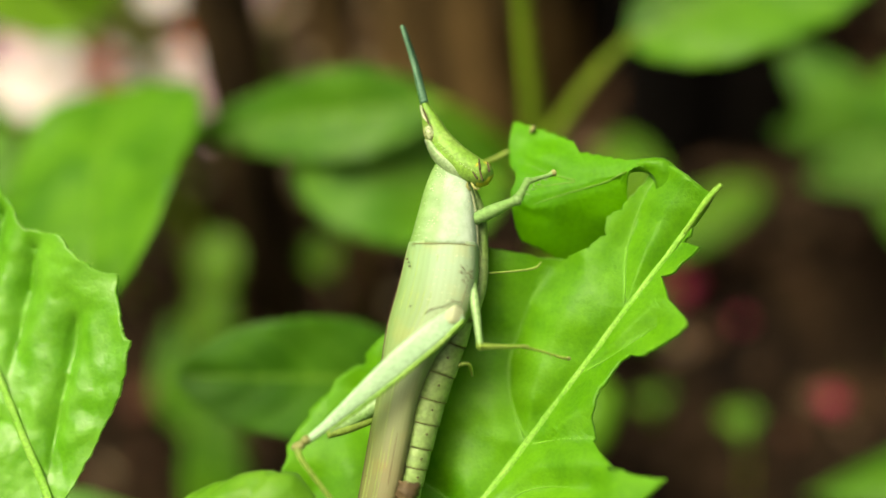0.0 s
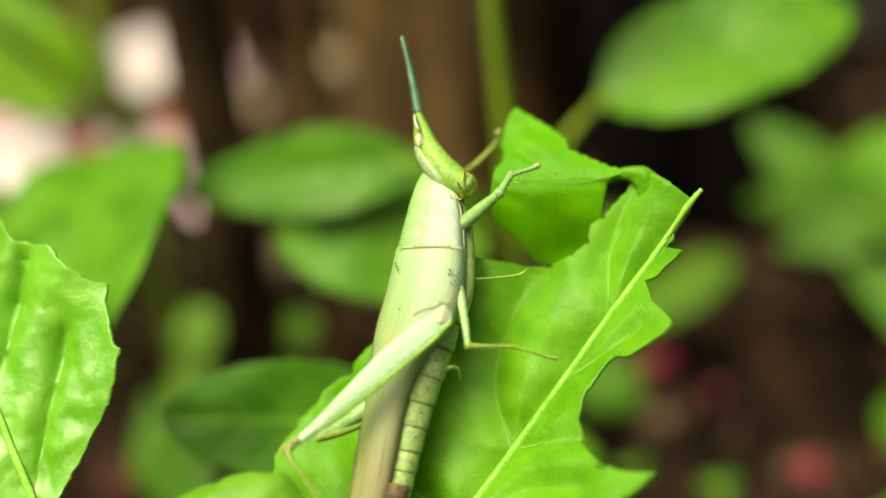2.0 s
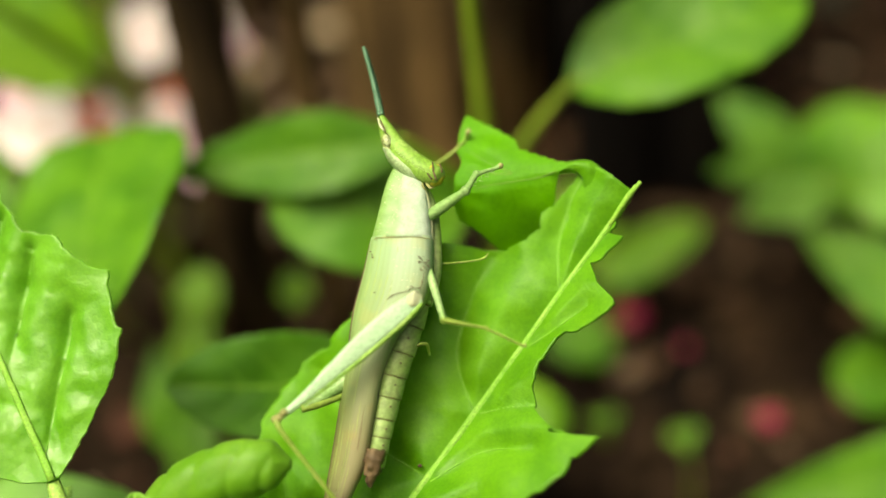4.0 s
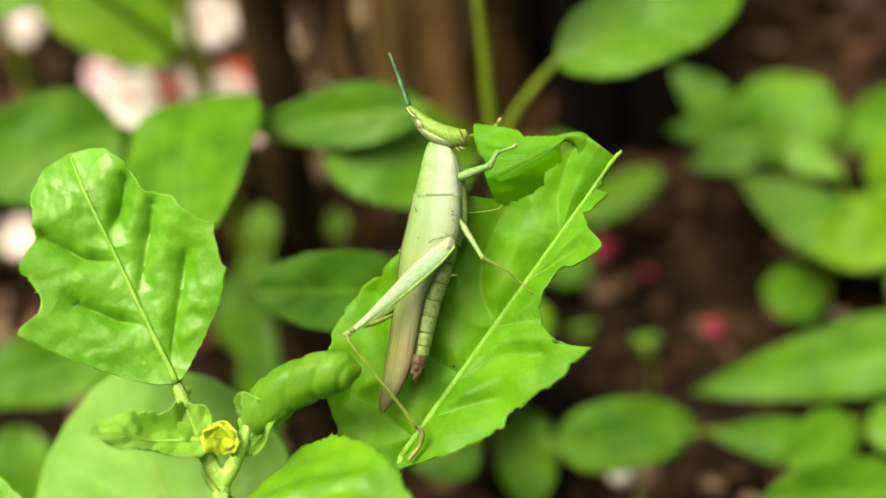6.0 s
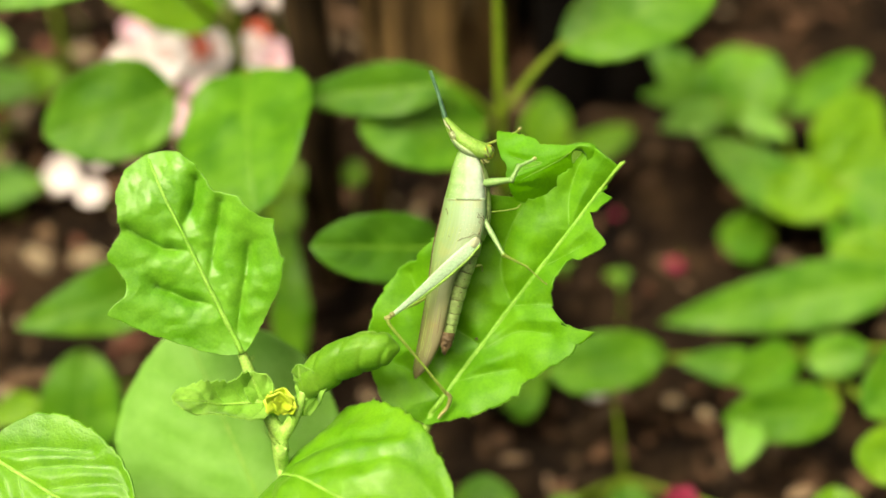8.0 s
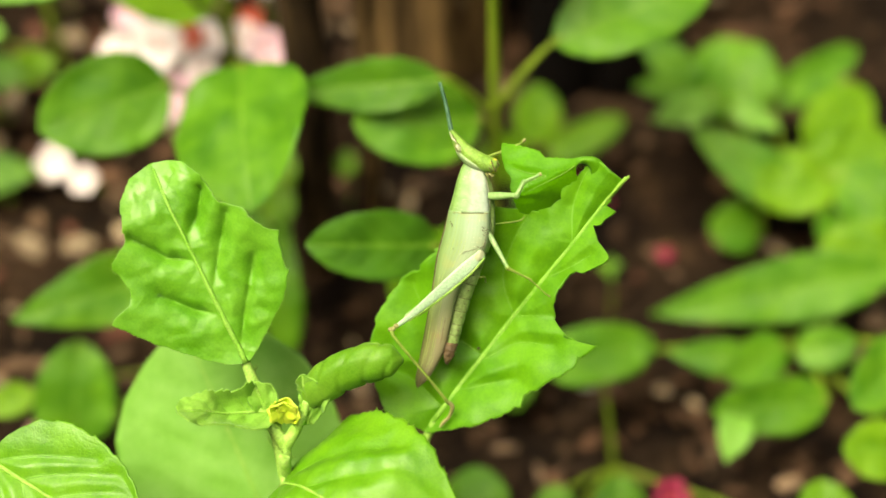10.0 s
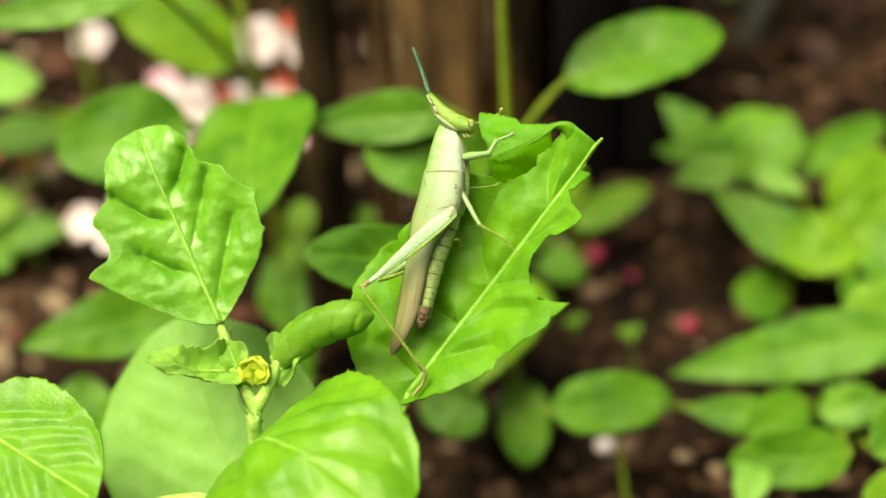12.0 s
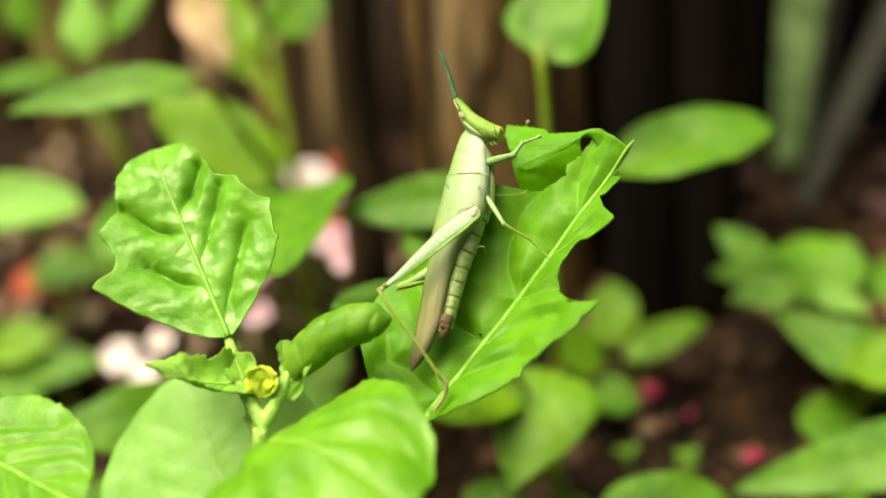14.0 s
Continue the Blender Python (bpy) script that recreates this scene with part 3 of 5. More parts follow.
def build_seedling():
    low = P(455, 860, -0.1)
    plant = thing("seedling", (low.x, low.y, ground_z(low.x, low.y)), "bright green leafy seedling with chewed and curled leaves", "plant")
    foot = Vector((low.x + 0.001, low.y + 0.004, -0.004))
    fork = P(456, 822, 0.08)
    part("stem", new_tube([P(454, 796, 0.1), P(456, 818, 0.1), P(459, 846, 0.06), P(457, 870, 0.04), foot.lerp(low, 0.4), foot], [0.0006, 0.0009, 0.0008, 0.0010, 0.0015, 0.002], n=40, seg=14), STEM, plant)
    part("petiole", new_tube([P(374, 650, 0.0), P(392, 698, -0.02), P(417, 751, -0.06), P(440, 815, -0.1), P(450, 870, -0.06), P(458, 910, 0.0)], [0.0007, 0.0010, 0.0011, 0.0010, 0.0008], n=24, seg=10), STEM, plant)
    part("petiole", new_tube([P(748, 782, -0.44), P(738, 812, -0.5), P(690, 880, -0.6), P(560, 960, -0.4), foot.lerp(low, 0.55)], [0.0004, 0.0008, 0.0010, 0.0011], n=20, seg=10), STEM, plant)
    part("petiole", new_tube([P(500, 726, 0.18), P(490, 760, 0.15), P(473, 793, 0.1), fork], [0.0006, 0.0007, 0.0010, 0.0010], n=20, seg=10), STEM, plant)
    part("petiole", new_tube([P(404, 745, 0.15), P(420, 765, 0.15), P(436, 788, 0.12), fork], [0.0005, 0.0007, 0.0010, 0.0010], n=20, seg=10), STEM, plant)
    fuzz = bmesh.new()
    rods = [(P(454, 796, 0.1), P(459, 850, 0.06), 0.0010), (P(500, 730, 0.18), P(470, 800, 0.1), 0.0008), (P(404, 745, 0.15), P(440, 792, 0.12), 0.0008), (P(380, 665, 0.0), P(417, 751, -0.06), 0.0010), (P(417, 751, -0.06), P(450, 870, -0.06), 0.0010)]
    for k in range(420):
        a, b, r = rods[k % 5]
        f, g = (k * 0.618) % 1, k * 2.4
        q = a.lerp(b, f)
        out = FRONT.to_3x3() @ Vector((math.cos(g), 0.25, math.sin(g))).normalized()
        tube(fuzz, [q + out * r * 0.9, q + out * (r + 0.0004 + 0.0003 * (k * 0.37 % 1))], [0.00004, 0.000015], n=1, seg=3)
    tagged(part("stem_hair", fuzz, VEIN, plant), kind="stuff")

    # the chewed leaf, folded along its midrib
    left = [(-0.065, 0.15), (-0.01, 0.231), (0.047, 0.301), (0.148, 0.347), (0.202, 0.365), (0.307, 0.365), (0.359, 0.354), (0.371, 0.34), (0.428, 0.344), (0.486, 0.332), (0.6, 0.305), (0.694, 0.275), (0.717, 0.232), (0.741, 0.186), (0.757, 0.165), (0.763, 0.149), (0.795, 0.132), (0.847, 0.119), (0.87, 0.132), (0.899, 0.125), (0.959, 0.117), (0.987, 0.12), (1.006, 0.13), (1.017, 0.09)]
    teeth = [(-0.065, -0.065, 0.14), (-0.034, -0.034, -0.007), (0.117, 0.117, -0.116), (0.212, 0.212, -0.165), (0.254, 0.254, -0.176), (0.266, 0.274, -0.168), (0.355, 0.359, -0.195), (0.445, 0.47, -0.234), (0.46, 0.493, -0.228), (0.478, 0.561, -0.243), (0.49, 0.535, -0.202), (0.505, 0.517, -0.169), (0.52, 0.52, -0.135), (0.536, 0.529, -0.102), (0.561, 0.558, -0.071), (0.591, 0.591, -0.059), (0.631, 0.631, -0.049), (0.67, 0.678, -0.052), (0.694, 0.704, -0.07), (0.742, 0.763, -0.105), (0.765, 0.79, -0.113), (0.785, 0.806, -0.094), (0.805, 0.815, -0.053), (0.842, 0.842, -0.019), (0.85, 0.85, -0.021), (0.9, 0.925, -0.042), (0.922, 0.917, -0.008), (1.017, 1.017, -0.004)]
    right = [(u, d) for u, s, d in teeth]
    veins = [
        [(0.451, 0.01), (0.498, 0.081), (0.549, 0.122), (0.656, 0.156), (0.73, 0.164)],
        [(0.764, 0.01), (0.848, 0.07), (0.936, 0.1), (0.981, 0.105)],
        [(0.064, 0.01), (0.069, 0.142), (0.06, 0.208), (0.12, 0.266)],
        [(0.278, 0.01), (0.265, 0.159), (0.294, 0.276), (0.325, 0.325)],
        [(0.453, -0.01), (0.50, -0.055), (0.535, -0.1)],
        [(0.278, -0.01), (0.39, -0.062), (0.46, -0.145)],
        [(0.149, -0.01), (0.243, -0.08), (0.299, -0.13)],
        [(0.624, -0.01), (0.685, -0.036), (0.765, -0.065)],
    ]
    main = Blade(P(745, 785, -0.45), P(1106, 292, -0.15), VIEW, left, right, fold=(-0.3, 0.62), pucker=0.030, sharp=1.4, crinkle=0.55, wave=0.03, start=-0.065, end=1.017, tooth=0.009, arch=-0.03, paths=veins, groove=0.04, crease=([(-0.06, 0.2), (0.06, 0.1), (0.3, 0.14), (0.5, 0.15), (0.7, 0.16), (0.8, 0.2), (1.0, 0.3)], 0.27), shift=[(u, s - u) for u, s, d in teeth])
    chewed = leaf_part(plant, main, LEAF_NEAR, VEIN_LEAF, label="broad green leaf with large bites out of its edge", rib=(0.00040, 0.00024), side_r=0.00008, ns=150, nd=72, rib_span=(0.0, 1.03), lift=0.00004)
    tip = new_tube([main.place(0.93, 0.0, 0.0001), main.place(1.0, 0.0, 0.0003), main.place(1.04, -0.004, 0.0004)], [0.00022, 0.00032, 0.0002], n=8)
    part("leaf_tip", tip, VEIN, chewed, "pale torn end of the midrib")
    part("speck", ball(bmesh.new(), main.place(0.29, 0.028, 0.0003), 0.00026, (1, 1, 0.5), 8), LITTER, chewed, "brown speck of frass")
    hairs(chewed, main, [(0.03 + 0.009 * k, -1) for k in range(45)], 0.0003, VEIN)

    # the fold where the pulled part bends over into the blade
    outer = smooth_line([P(968, 247, -0.36), P(1005, 245, -0.33), P(1036, 239, -0.24), P(1062, 242, -0.2), P(1084, 262, -0.26)], 24)
    inner = smooth_line([P(978, 258, -0.36), P(1008, 257, -0.33), P(1032, 254, -0.28), P(1046, 262, -0.26), P(1052, 284, -0.3)], 24)
    bend = bmesh.new()
    rows = []
    for k, (a, b) in enumerate(zip(outer, inner)):
        up = 0.0003 * math.sin(math.pi * k / 24)
        rows.append([bend.verts.new(a.lerp(b, i / 8) + VIEW * (0.0003 + up) * math.sin(math.pi * i / 8) + VIEW * 0.00012 * noise.noise((k * 0.5, i * 0.6, 2))) for i in range(9)])
    for r, q in zip(rows, rows[1:]):
        for i in range(8):
            bend.faces.new((r[i], r[i + 1], q[i + 1], q[i]))
    bend.normal_update()
    if sum(f.normal.dot(VIEW) for f in bend.faces) < 0:
        bmesh.ops.reverse_faces(bend, faces=bend.faces[:])
    bmesh.ops.solidify(bend, geom=bend.faces[:], thickness=0.00022)
    part("leaf_fold", bend, LEAF_NEAR, chewed, "rounded fold of the leaf")

    # the part of it that the grasshopper has pulled over
    up = [(-0.1, -0.075), (-0.044, -0.095), (0.141, -0.114), (0.46, -0.23), (0.492, -0.315), (0.692, -0.432), (0.859, -0.514), (0.915, -0.54), (0.935, -0.47), (0.96, -0.36)]
    down = [(-0.1, -0.065), (0.0, -0.05), (0.09, -0.045), (0.13, -0.02), (0.155, 0.1), (0.18, 0.38), (0.3, 0.56), (0.598, 0.56), (0.772, 0.43), (0.94, 0.34), (0.96, 0.25)]
    flap = Blade(P(1040, 255, -0.2), P(885, 305, -0.3), VIEW + Vector((0.05, 0, 0.1)), down, up, fold=(0.0, -0.3), wave=0.06, seed=3, tooth=0.018, pucker=0.02, start=-0.1, end=0.96, groove=0.05, crease=([(-0.06, -0.05), (0.13, -0.02), (0.3, 0.03), (0.96, 0.17)], -0.85), paths=[[(0.134, -0.026), (0.302, 0.028), (0.637, 0.088), (0.8, 0.12)], [(0.75, 0.2), (0.9, 0.165)], [(0.5, -0.01), (0.7, -0.1), (0.85, -0.2)]])
    FLAP.append(leaf_part(plant, flap, LEAF_FLAP, VEIN_DARK, "leaf_flap", "folded-over flap of the chewed leaf", rib=(0.00006, 0.00004), side_r=0.00008, ns=80, nd=64, bites=((1.05, -0.1, 0.13),), rib_span=(0.5, 0.8), lift=0.0, pivot=turned_at(P(1030, 250, -0.2))))

    # upright toothed leaf
    bl = [(0.0, 0.01), (0.03, 0.08), (0.09, 0.158), (0.264, 0.332), (0.367, 0.411), (0.42, 0.452), (0.44, 0.43), (0.462, 0.345), (0.504, 0.319), (0.56, 0.32), (0.64, 0.345), (0.67, 0.335), (0.725, 0.242), (0.905, 0.188), (0.984, 0.111), (1.005, 0.01)]
    br = [(0.0, -0.02), (0.03, -0.07), (0.093, -0.154), (0.204, -0.298), (0.285, -0.352), (0.301, -0.375), (0.32, -0.357), (0.423, -0.379), (0.49, -0.405), (0.51, -0.37), (0.563, -0.33), (0.656, -0.298), (0.717, -0.21), (0.78, -0.2), (0.868, -0.185), (0.95, -0.14), (0.985, -0.08), (1.005, 0.0)]
    veins = [
        [(0.246, 0.004), (0.321, 0.112), (0.422, 0.196), (0.445, 0.214)],
        [(0.52, 0.004), (0.587, 0.118), (0.73, 0.215)],
        [(0.8, 0.004), (0.87, 0.07), (0.93, 0.1)],
        [(0.07, -0.004), (0.184, -0.076), (0.314, -0.171), (0.43, -0.245)],
        [(0.36, -0.004), (0.517, -0.113), (0.66, -0.215)],
        [(0.63, -0.004), (0.717, -0.1), (0.8, -0.158)],
        [(0.84, -0.004), (0.9, -0.05), (0.935, -0.1)],
    ]
    upright = Blade(P(378, 655, 0.0), P(190, 268, -0.1), VIEW + Vector((0, 0, 0.1)), bl, br, fold=(0.2, 0.12), pucker=0.06, wave=0.025, seed=7, keel=True, sharp=1.0, crinkle=0.3, dips=veins[:2] + veins[3:6], end=1.005, tip_drop=0.16, tooth=0.008, paths=veins, groove=0.03, swell=(0.45, 1.3))
    b = leaf_part(plant, upright, LEAF_YOUNG, VEIN_LEAF, label="upright glossy toothed leaf with sunken veins", rib=(0.00042, 0.00018), side_r=0.00004, ns=120, nd=96, rib_span=(0, 0.98))
    hairs(b, upright, [(0.02 + 0.013 * k, side) for k in range(60) for side in (1, -1) if not 28 < k < 40], 0.0003, VEIN)

    # rolled young leaf: a sheet wound once and a bit about its axis, with a fluted collar at its foot
    axis = smooth_line([P(500, 742, 0.1), P(520, 706, 0.16), P(556, 672, 0.25), P(606, 648, 0.33), P(650, 638, 0.38), P(690, 636, 0.38)], 60)
    girth = [0.0007, 0.0020, 0.0028, 0.0031, 0.0031, 0.0031, 0.0031, 0.0029, 0.0024, 0.0004]
    pod = bmesh.new()
    coil = []
    for k, c in enumerate(axis):
        f = k / 60
        lane = (axis[min(60, k + 1)] - axis[max(0, k - 1)]).normalized()
        front = (VIEW - lane * VIEW.dot(lane)).normalized()
        above = lane.cross(front)
        if above.dot(FRONT.to_3x3() @ Vector((0, 1, 0))) < 0:
            above = -above
        r = along([(i / 9, v) for i, v in enumerate(girth)], f)
        ring = []
        for i in range(57):
            g = 2.3 - 0.4 * f + math.tau * 1.14 * i / 56
            rr = r * (1.0 - 0.05 * i / 56)
            rib = abs(((f * 5 - 0.5 * math.sin(g - 0.4)) % 1.0) - 0.5) * 2
            rr += r * (-0.13 * (1 - rib) ** 5 + 0.07 * noise.noise((g * 2.0, f * 5, 3)) + 0.03 * noise.noise((g * 4.5, f * 13, 8)) + 0.012 * noise.noise((g * 11, f * 45, 1)))
            if i < 3:
                rr += r * (0.03, 0.02, 0.01)[i]
            ring.append(pod.verts.new(c + (front * math.cos(g) * 0.82 + above * math.sin(g)) * rr))
        coil.append(ring)
    for a, b in zip(coil, coil[1:]):
        for i in range(56):
            pod.faces.new((a[i], a[i + 1], b[i + 1], b[i]))
    bmesh.ops.recalc_face_normals(pod, faces=pod.faces[:])
    bmesh.ops.solidify(pod, geom=pod.faces[:], thickness=0.00018)
    part("leaf", pod, LEAF_POD, plant, "young leaf rolled into a pod")
    collar = Blade(P(503, 775, 0.05), P(492, 672, 0.32), VIEW + Vector((-0.3, 0, 0.2)), [(0, 0.05), (0.3, 0.1), (0.7, 0.13), (0.9, 0.12), (1, 0.03)], [(0, -0.1), (0.3, -0.34), (0.6, -0.5), (0.85, -0.46), (1, -0.05)], fold=(0.4, 0.1), pucker=0.05, seed=12, wave=0.2, tooth=0.03)
    leaf_part(plant, collar, LEAF_DOWNY, VEIN, label="fluted foot of the rolled leaf", rib=(0.00022, 0.00012), side_r=0.00008, ns=36, nd=28)
    small = Blade(P(432, 752, 0.1), P(255, 735, 0.75), VIEW * 0.6 + Vector((0, 0, 0.8)), [(0, 0.1), (0.1, 0.22), (0.25, 0.24), (0.5, 0.17), (0.75, 0.18), (0.93, 0.15), (1, 0.05)], [(0, -0.1), (0.1, -0.24), (0.28, -0.25), (0.4, -0.18), (0.7, -0.2), (0.92, -0.16), (1, -0.05)], pucker=0.025, roll=(3.0, 2.2), seed=13, wave=0.3, tooth=0.02, veins=4, groove=0.05, crinkle=0.8)
    leaf_part(plant, small, LEAF_DOWNY, VEIN, label="small crinkled leaf just unrolling", rib=(0.00025, 0.0001), side_r=0.00006, ns=70, nd=40)
    leaflet = Blade(P(425, 760, 0.15), P(395, 690, 0.2), VIEW, [(0, 0.1), (0.4, 0.3), (0.8, 0.26), (1, 0.05)], [(0, -0.1), (0.4, -0.45), (0.8, -0.4), (1, -0.05)], fold=(0.3, 0.3), pucker=0.04, seed=14, wave=0.2, tooth=0.04)
    leaf_part(plant, leaflet, LEAF_DOWNY, VEIN, label="small pale leaflet at the fork", rib=(0.0003, 0.0002), ns=24, nd=20)
    for k, (x, y, ang, size) in enumerate(((449, 744, 200, 13), (457, 740, 300, 13), (452, 750, 165, 14), (463, 748, 335, 14), (458, 744, 265, 12))):
        tipx, tipy = x + size * math.cos(radians(ang)), y + size * math.sin(radians(ang)) - 10
        petal = Blade(P(455, 772, 0.15), P(tipx, tipy, 0.22 + 0.05 * k), VIEW, [(0, 0.1), (0.5, 0.4), (0.85, 0.42), (1, 0.1)], [(0, -0.1), (0.5, -0.4), (0.85, -0.42), (1, -0.1)], fold=(0.5, 0.5), seed=k, wave=0.2, tooth=0.04)
        part("bud_scale", petal.mesh(14, 12), BUD, plant, "yellow scale of the opening bud")

    # leaves lower on the stem
    fore = Blade(P(446, 908, 0.0), P(732, 945, 2.3), VIEW * 0.6 + Vector((0, 0, 1)), scaled([(0, 0.06), (0.04, 0.26), (0.15, 0.44), (0.3, 0.52), (0.5, 0.54), (0.68, 0.5), (0.84, 0.38), (0.95, 0.18), (1, 0.02)], 0.98), scaled(ROUND, 0.9, -1), pucker=0.03, veins=3, slant=1.0, groove=0.06, fold=(-0.1, -0.1), wave=0.08, sharp=1.3, crinkle=0.5, seed=17, tooth=0.016, droop=0.28, arch=0.2)
    f = leaf_part(plant, fore, LEAF_LOW, VEIN, label="broad crinkled leaf low on the stem", rib=(0.0003, 0.00012), side_r=0.00004, ns=80, nd=64)
    hairs(f, fore, [(0.05 + 0.02 * k, 1) for k in range(40)], 0.0003, VEIN)
    aside = Blade(P(-130, 850, 0.3), P(188, 1000, 1.2), VIEW * 0.75 + Vector((0, 0, 0.6)), scaled(ROUND, 0.78), scaled(ROUND, 0.78, -1), pucker=0.026, veins=4, slant=1.3, groove=0.05, sharp=1.3, fold=(0.1, 0.1), seed=19, tooth=0.012)
    leaf_part(plant, aside, LEAF_LOW, VEIN, label="broad leaf with arching veins", rib=(0.00036, 0.00014), side_r=0.00008, ns=70, nd=56)
    part("petiole", new_tube([P(-140, 835, 0.3), P(100, 1030, 0.3), P(380, 1000, 0.2), foot.lerp(low, 0.5)], [0.0007, 0.001, 0.001], n=16), STEM, plant)
    big = Blade(P(420, 1090, -1.5), P(205, 640, -2.2), VIEW + Vector((-0.25, 0, 0.7)), scaled(ROUND, 1.02), scaled(ROUND, 0.92, -1), pucker=0.01, veins=5, seed=23, slant=0.9)
    leaf_part(plant, big, LEAF_PALE, VEIN, label="large smooth pale green leaf", rib=(0.0003, 0.0001), side_r=0.00006, ns=50, nd=40)
    part("petiole", new_tube([P(420, 1090, -1.5), P(450, 1110, -1.2), foot.lerp(low, 0.3)], [0.0008, 0.001], n=8), STEM, plant)
    return plant


FLAP = []
plant = build_seedling()


# ---- the seedlings behind ----
def far_leaf(parent, base, tip, width, seed, shape=ROUND, material=LEAF_FAR, tilt=0.25):
    size = (Vector(tip) - Vector(base)).length
    w = width / size
    rnd = random.Random(seed)
    n = VIEW + Vector((rnd.uniform(-tilt, tilt), 0, rnd.uniform(-0.1, tilt * 1.6)))
    blade = Blade(base, tip, n, scaled(shape, w), scaled(shape, w, -1), fold=(0.12, 0.12), pucker=0.015, veins=4, slant=0.9, wave=0.08, seed=seed, arch=0.04, tooth=0.01)
    return leaf_part(parent, blade, material, VEIN_DARK, rib=(0.00028, 0.0001), side_r=0.00006, ns=28, nd=20)


def bush(name, label, foot, top, leaves, thick=0.0011, group="seedlings behind"):
    foot = Vector((foot[0], foot[1], ground_z(*foot)))
    plant = thing(name, foot, label, "plant", group)
    top = Vector(top)
    mid = foot.lerp(top, 0.5) + Vector((0.0007, 0.0005, 0))
    part("stem", new_tube([foot - Vector((0, 0, 0.003)), mid, top], [thick * 1.2, thick, thick * 0.7], n=16), STEM_FAR, plant)
    for k, (base, tip, width, shape, material) in enumerate(leaves):
        base = Vector(base)
        far = math.hypot(base.x - top.x, base.y - top.y)
        f = min(0.97, max(0.08, (base.z - 0.004 - 0.9 * min(far, 0.03) - foot.z) / max(1e-4, top.z - foot.z)))
        a = foot.lerp(mid, f * 2) if f < 0.5 else mid.lerp(top, f * 2 - 1)
        part("petiole", new_tube([a, a.lerp(base, 0.55) + Vector((0, 0, 0.001)), base, base.lerp(Vector(tip), 0.05)], [thick * 0.75, thick * 0.5, 0.0004], n=10), STEM_FAR, plant)
        far_leaf(plant, base, tip, width, 31 * k + len(label), shape, material)
    return plant


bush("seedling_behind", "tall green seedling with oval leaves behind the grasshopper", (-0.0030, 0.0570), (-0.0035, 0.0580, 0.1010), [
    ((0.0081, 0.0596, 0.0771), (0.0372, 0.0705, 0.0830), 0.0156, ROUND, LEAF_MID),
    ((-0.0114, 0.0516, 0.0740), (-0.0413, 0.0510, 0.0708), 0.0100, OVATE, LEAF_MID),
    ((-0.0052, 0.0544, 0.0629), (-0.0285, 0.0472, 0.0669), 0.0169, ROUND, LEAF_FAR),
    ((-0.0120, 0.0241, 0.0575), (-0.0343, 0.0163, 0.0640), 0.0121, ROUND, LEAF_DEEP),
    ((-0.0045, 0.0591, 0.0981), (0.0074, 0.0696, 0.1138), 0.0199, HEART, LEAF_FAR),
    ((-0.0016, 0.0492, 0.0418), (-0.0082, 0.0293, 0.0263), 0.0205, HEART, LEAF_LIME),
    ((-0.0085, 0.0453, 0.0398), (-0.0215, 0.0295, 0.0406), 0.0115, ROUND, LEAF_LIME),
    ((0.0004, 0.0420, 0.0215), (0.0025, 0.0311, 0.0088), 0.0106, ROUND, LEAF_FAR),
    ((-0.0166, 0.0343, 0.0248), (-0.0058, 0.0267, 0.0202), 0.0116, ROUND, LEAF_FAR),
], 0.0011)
bush("seedling_behind", "leafy seedling beside the white flowers", (-0.0520, 0.0740), (-0.0612, 0.0867, 0.0989), [
    ((-0.0491, 0.0535, 0.0752), (-0.0437, 0.0193, 0.0690), 0.0252, ROUND, LEAF_FAR),
    ((-0.0630, 0.0539, 0.0704), (-0.0856, 0.0424, 0.0682), 0.0182, ROUND, LEAF_FAR),
    ((-0.0580, 0.0762, 0.0724), (-0.0838, 0.0778, 0.0887), 0.0152, ROUND, LEAF_LIME),
    ((-0.0666, 0.0556, 0.0959), (-0.1014, 0.0480, 0.0913), 0.0085, OVATE, LEAF_FAR),
    ((-0.0666, 0.0870, 0.0916), (-0.0733, 0.0935, 0.1093), 0.0106, ROUND, LEAF_LIME),
    ((-0.0604, 0.0871, 0.1000), (-0.0517, 0.0915, 0.1106), 0.0127, ROUND, LEAF_FAR),
    ((-0.0805, 0.0921, 0.1091), (-0.0702, 0.0858, 0.0938), 0.0096, OVATE, LITTER_PEACH),
], 0.0012)
bush("seedling_behind", "young seedling with upright leaves near the fence", (-0.0970, 0.1000), (-0.1022, 0.0953, 0.1001), [
    ((-0.1033, 0.0937, 0.0949), (-0.1064, 0.1004, 0.1109), 0.0093, OVATE, LEAF_PALE),
    ((-0.0992, 0.0955, 0.0988), (-0.0908, 0.0997, 0.1093), 0.0076, ROUND, LEAF_FAR),
    ((-0.1047, 0.0856, 0.0930), (-0.1213, 0.0772, 0.0923), 0.0060, OVATE, LEAF_FAR),
    ((-0.1273, 0.0729, 0.0680), (-0.0997, 0.0748, 0.0680), 0.0127, ROUND, LEAF_PALE),
    ((-0.1167, 0.0831, 0.0505), (-0.1000, 0.0822, 0.0528), 0.0087, ROUND, LEAF_PALE),
    ((-0.1219, 0.1102, 0.0987), (-0.1268, 0.1119, 0.1086), 0.0087, ROUND, LEAF_LIME),
], 0.0009)
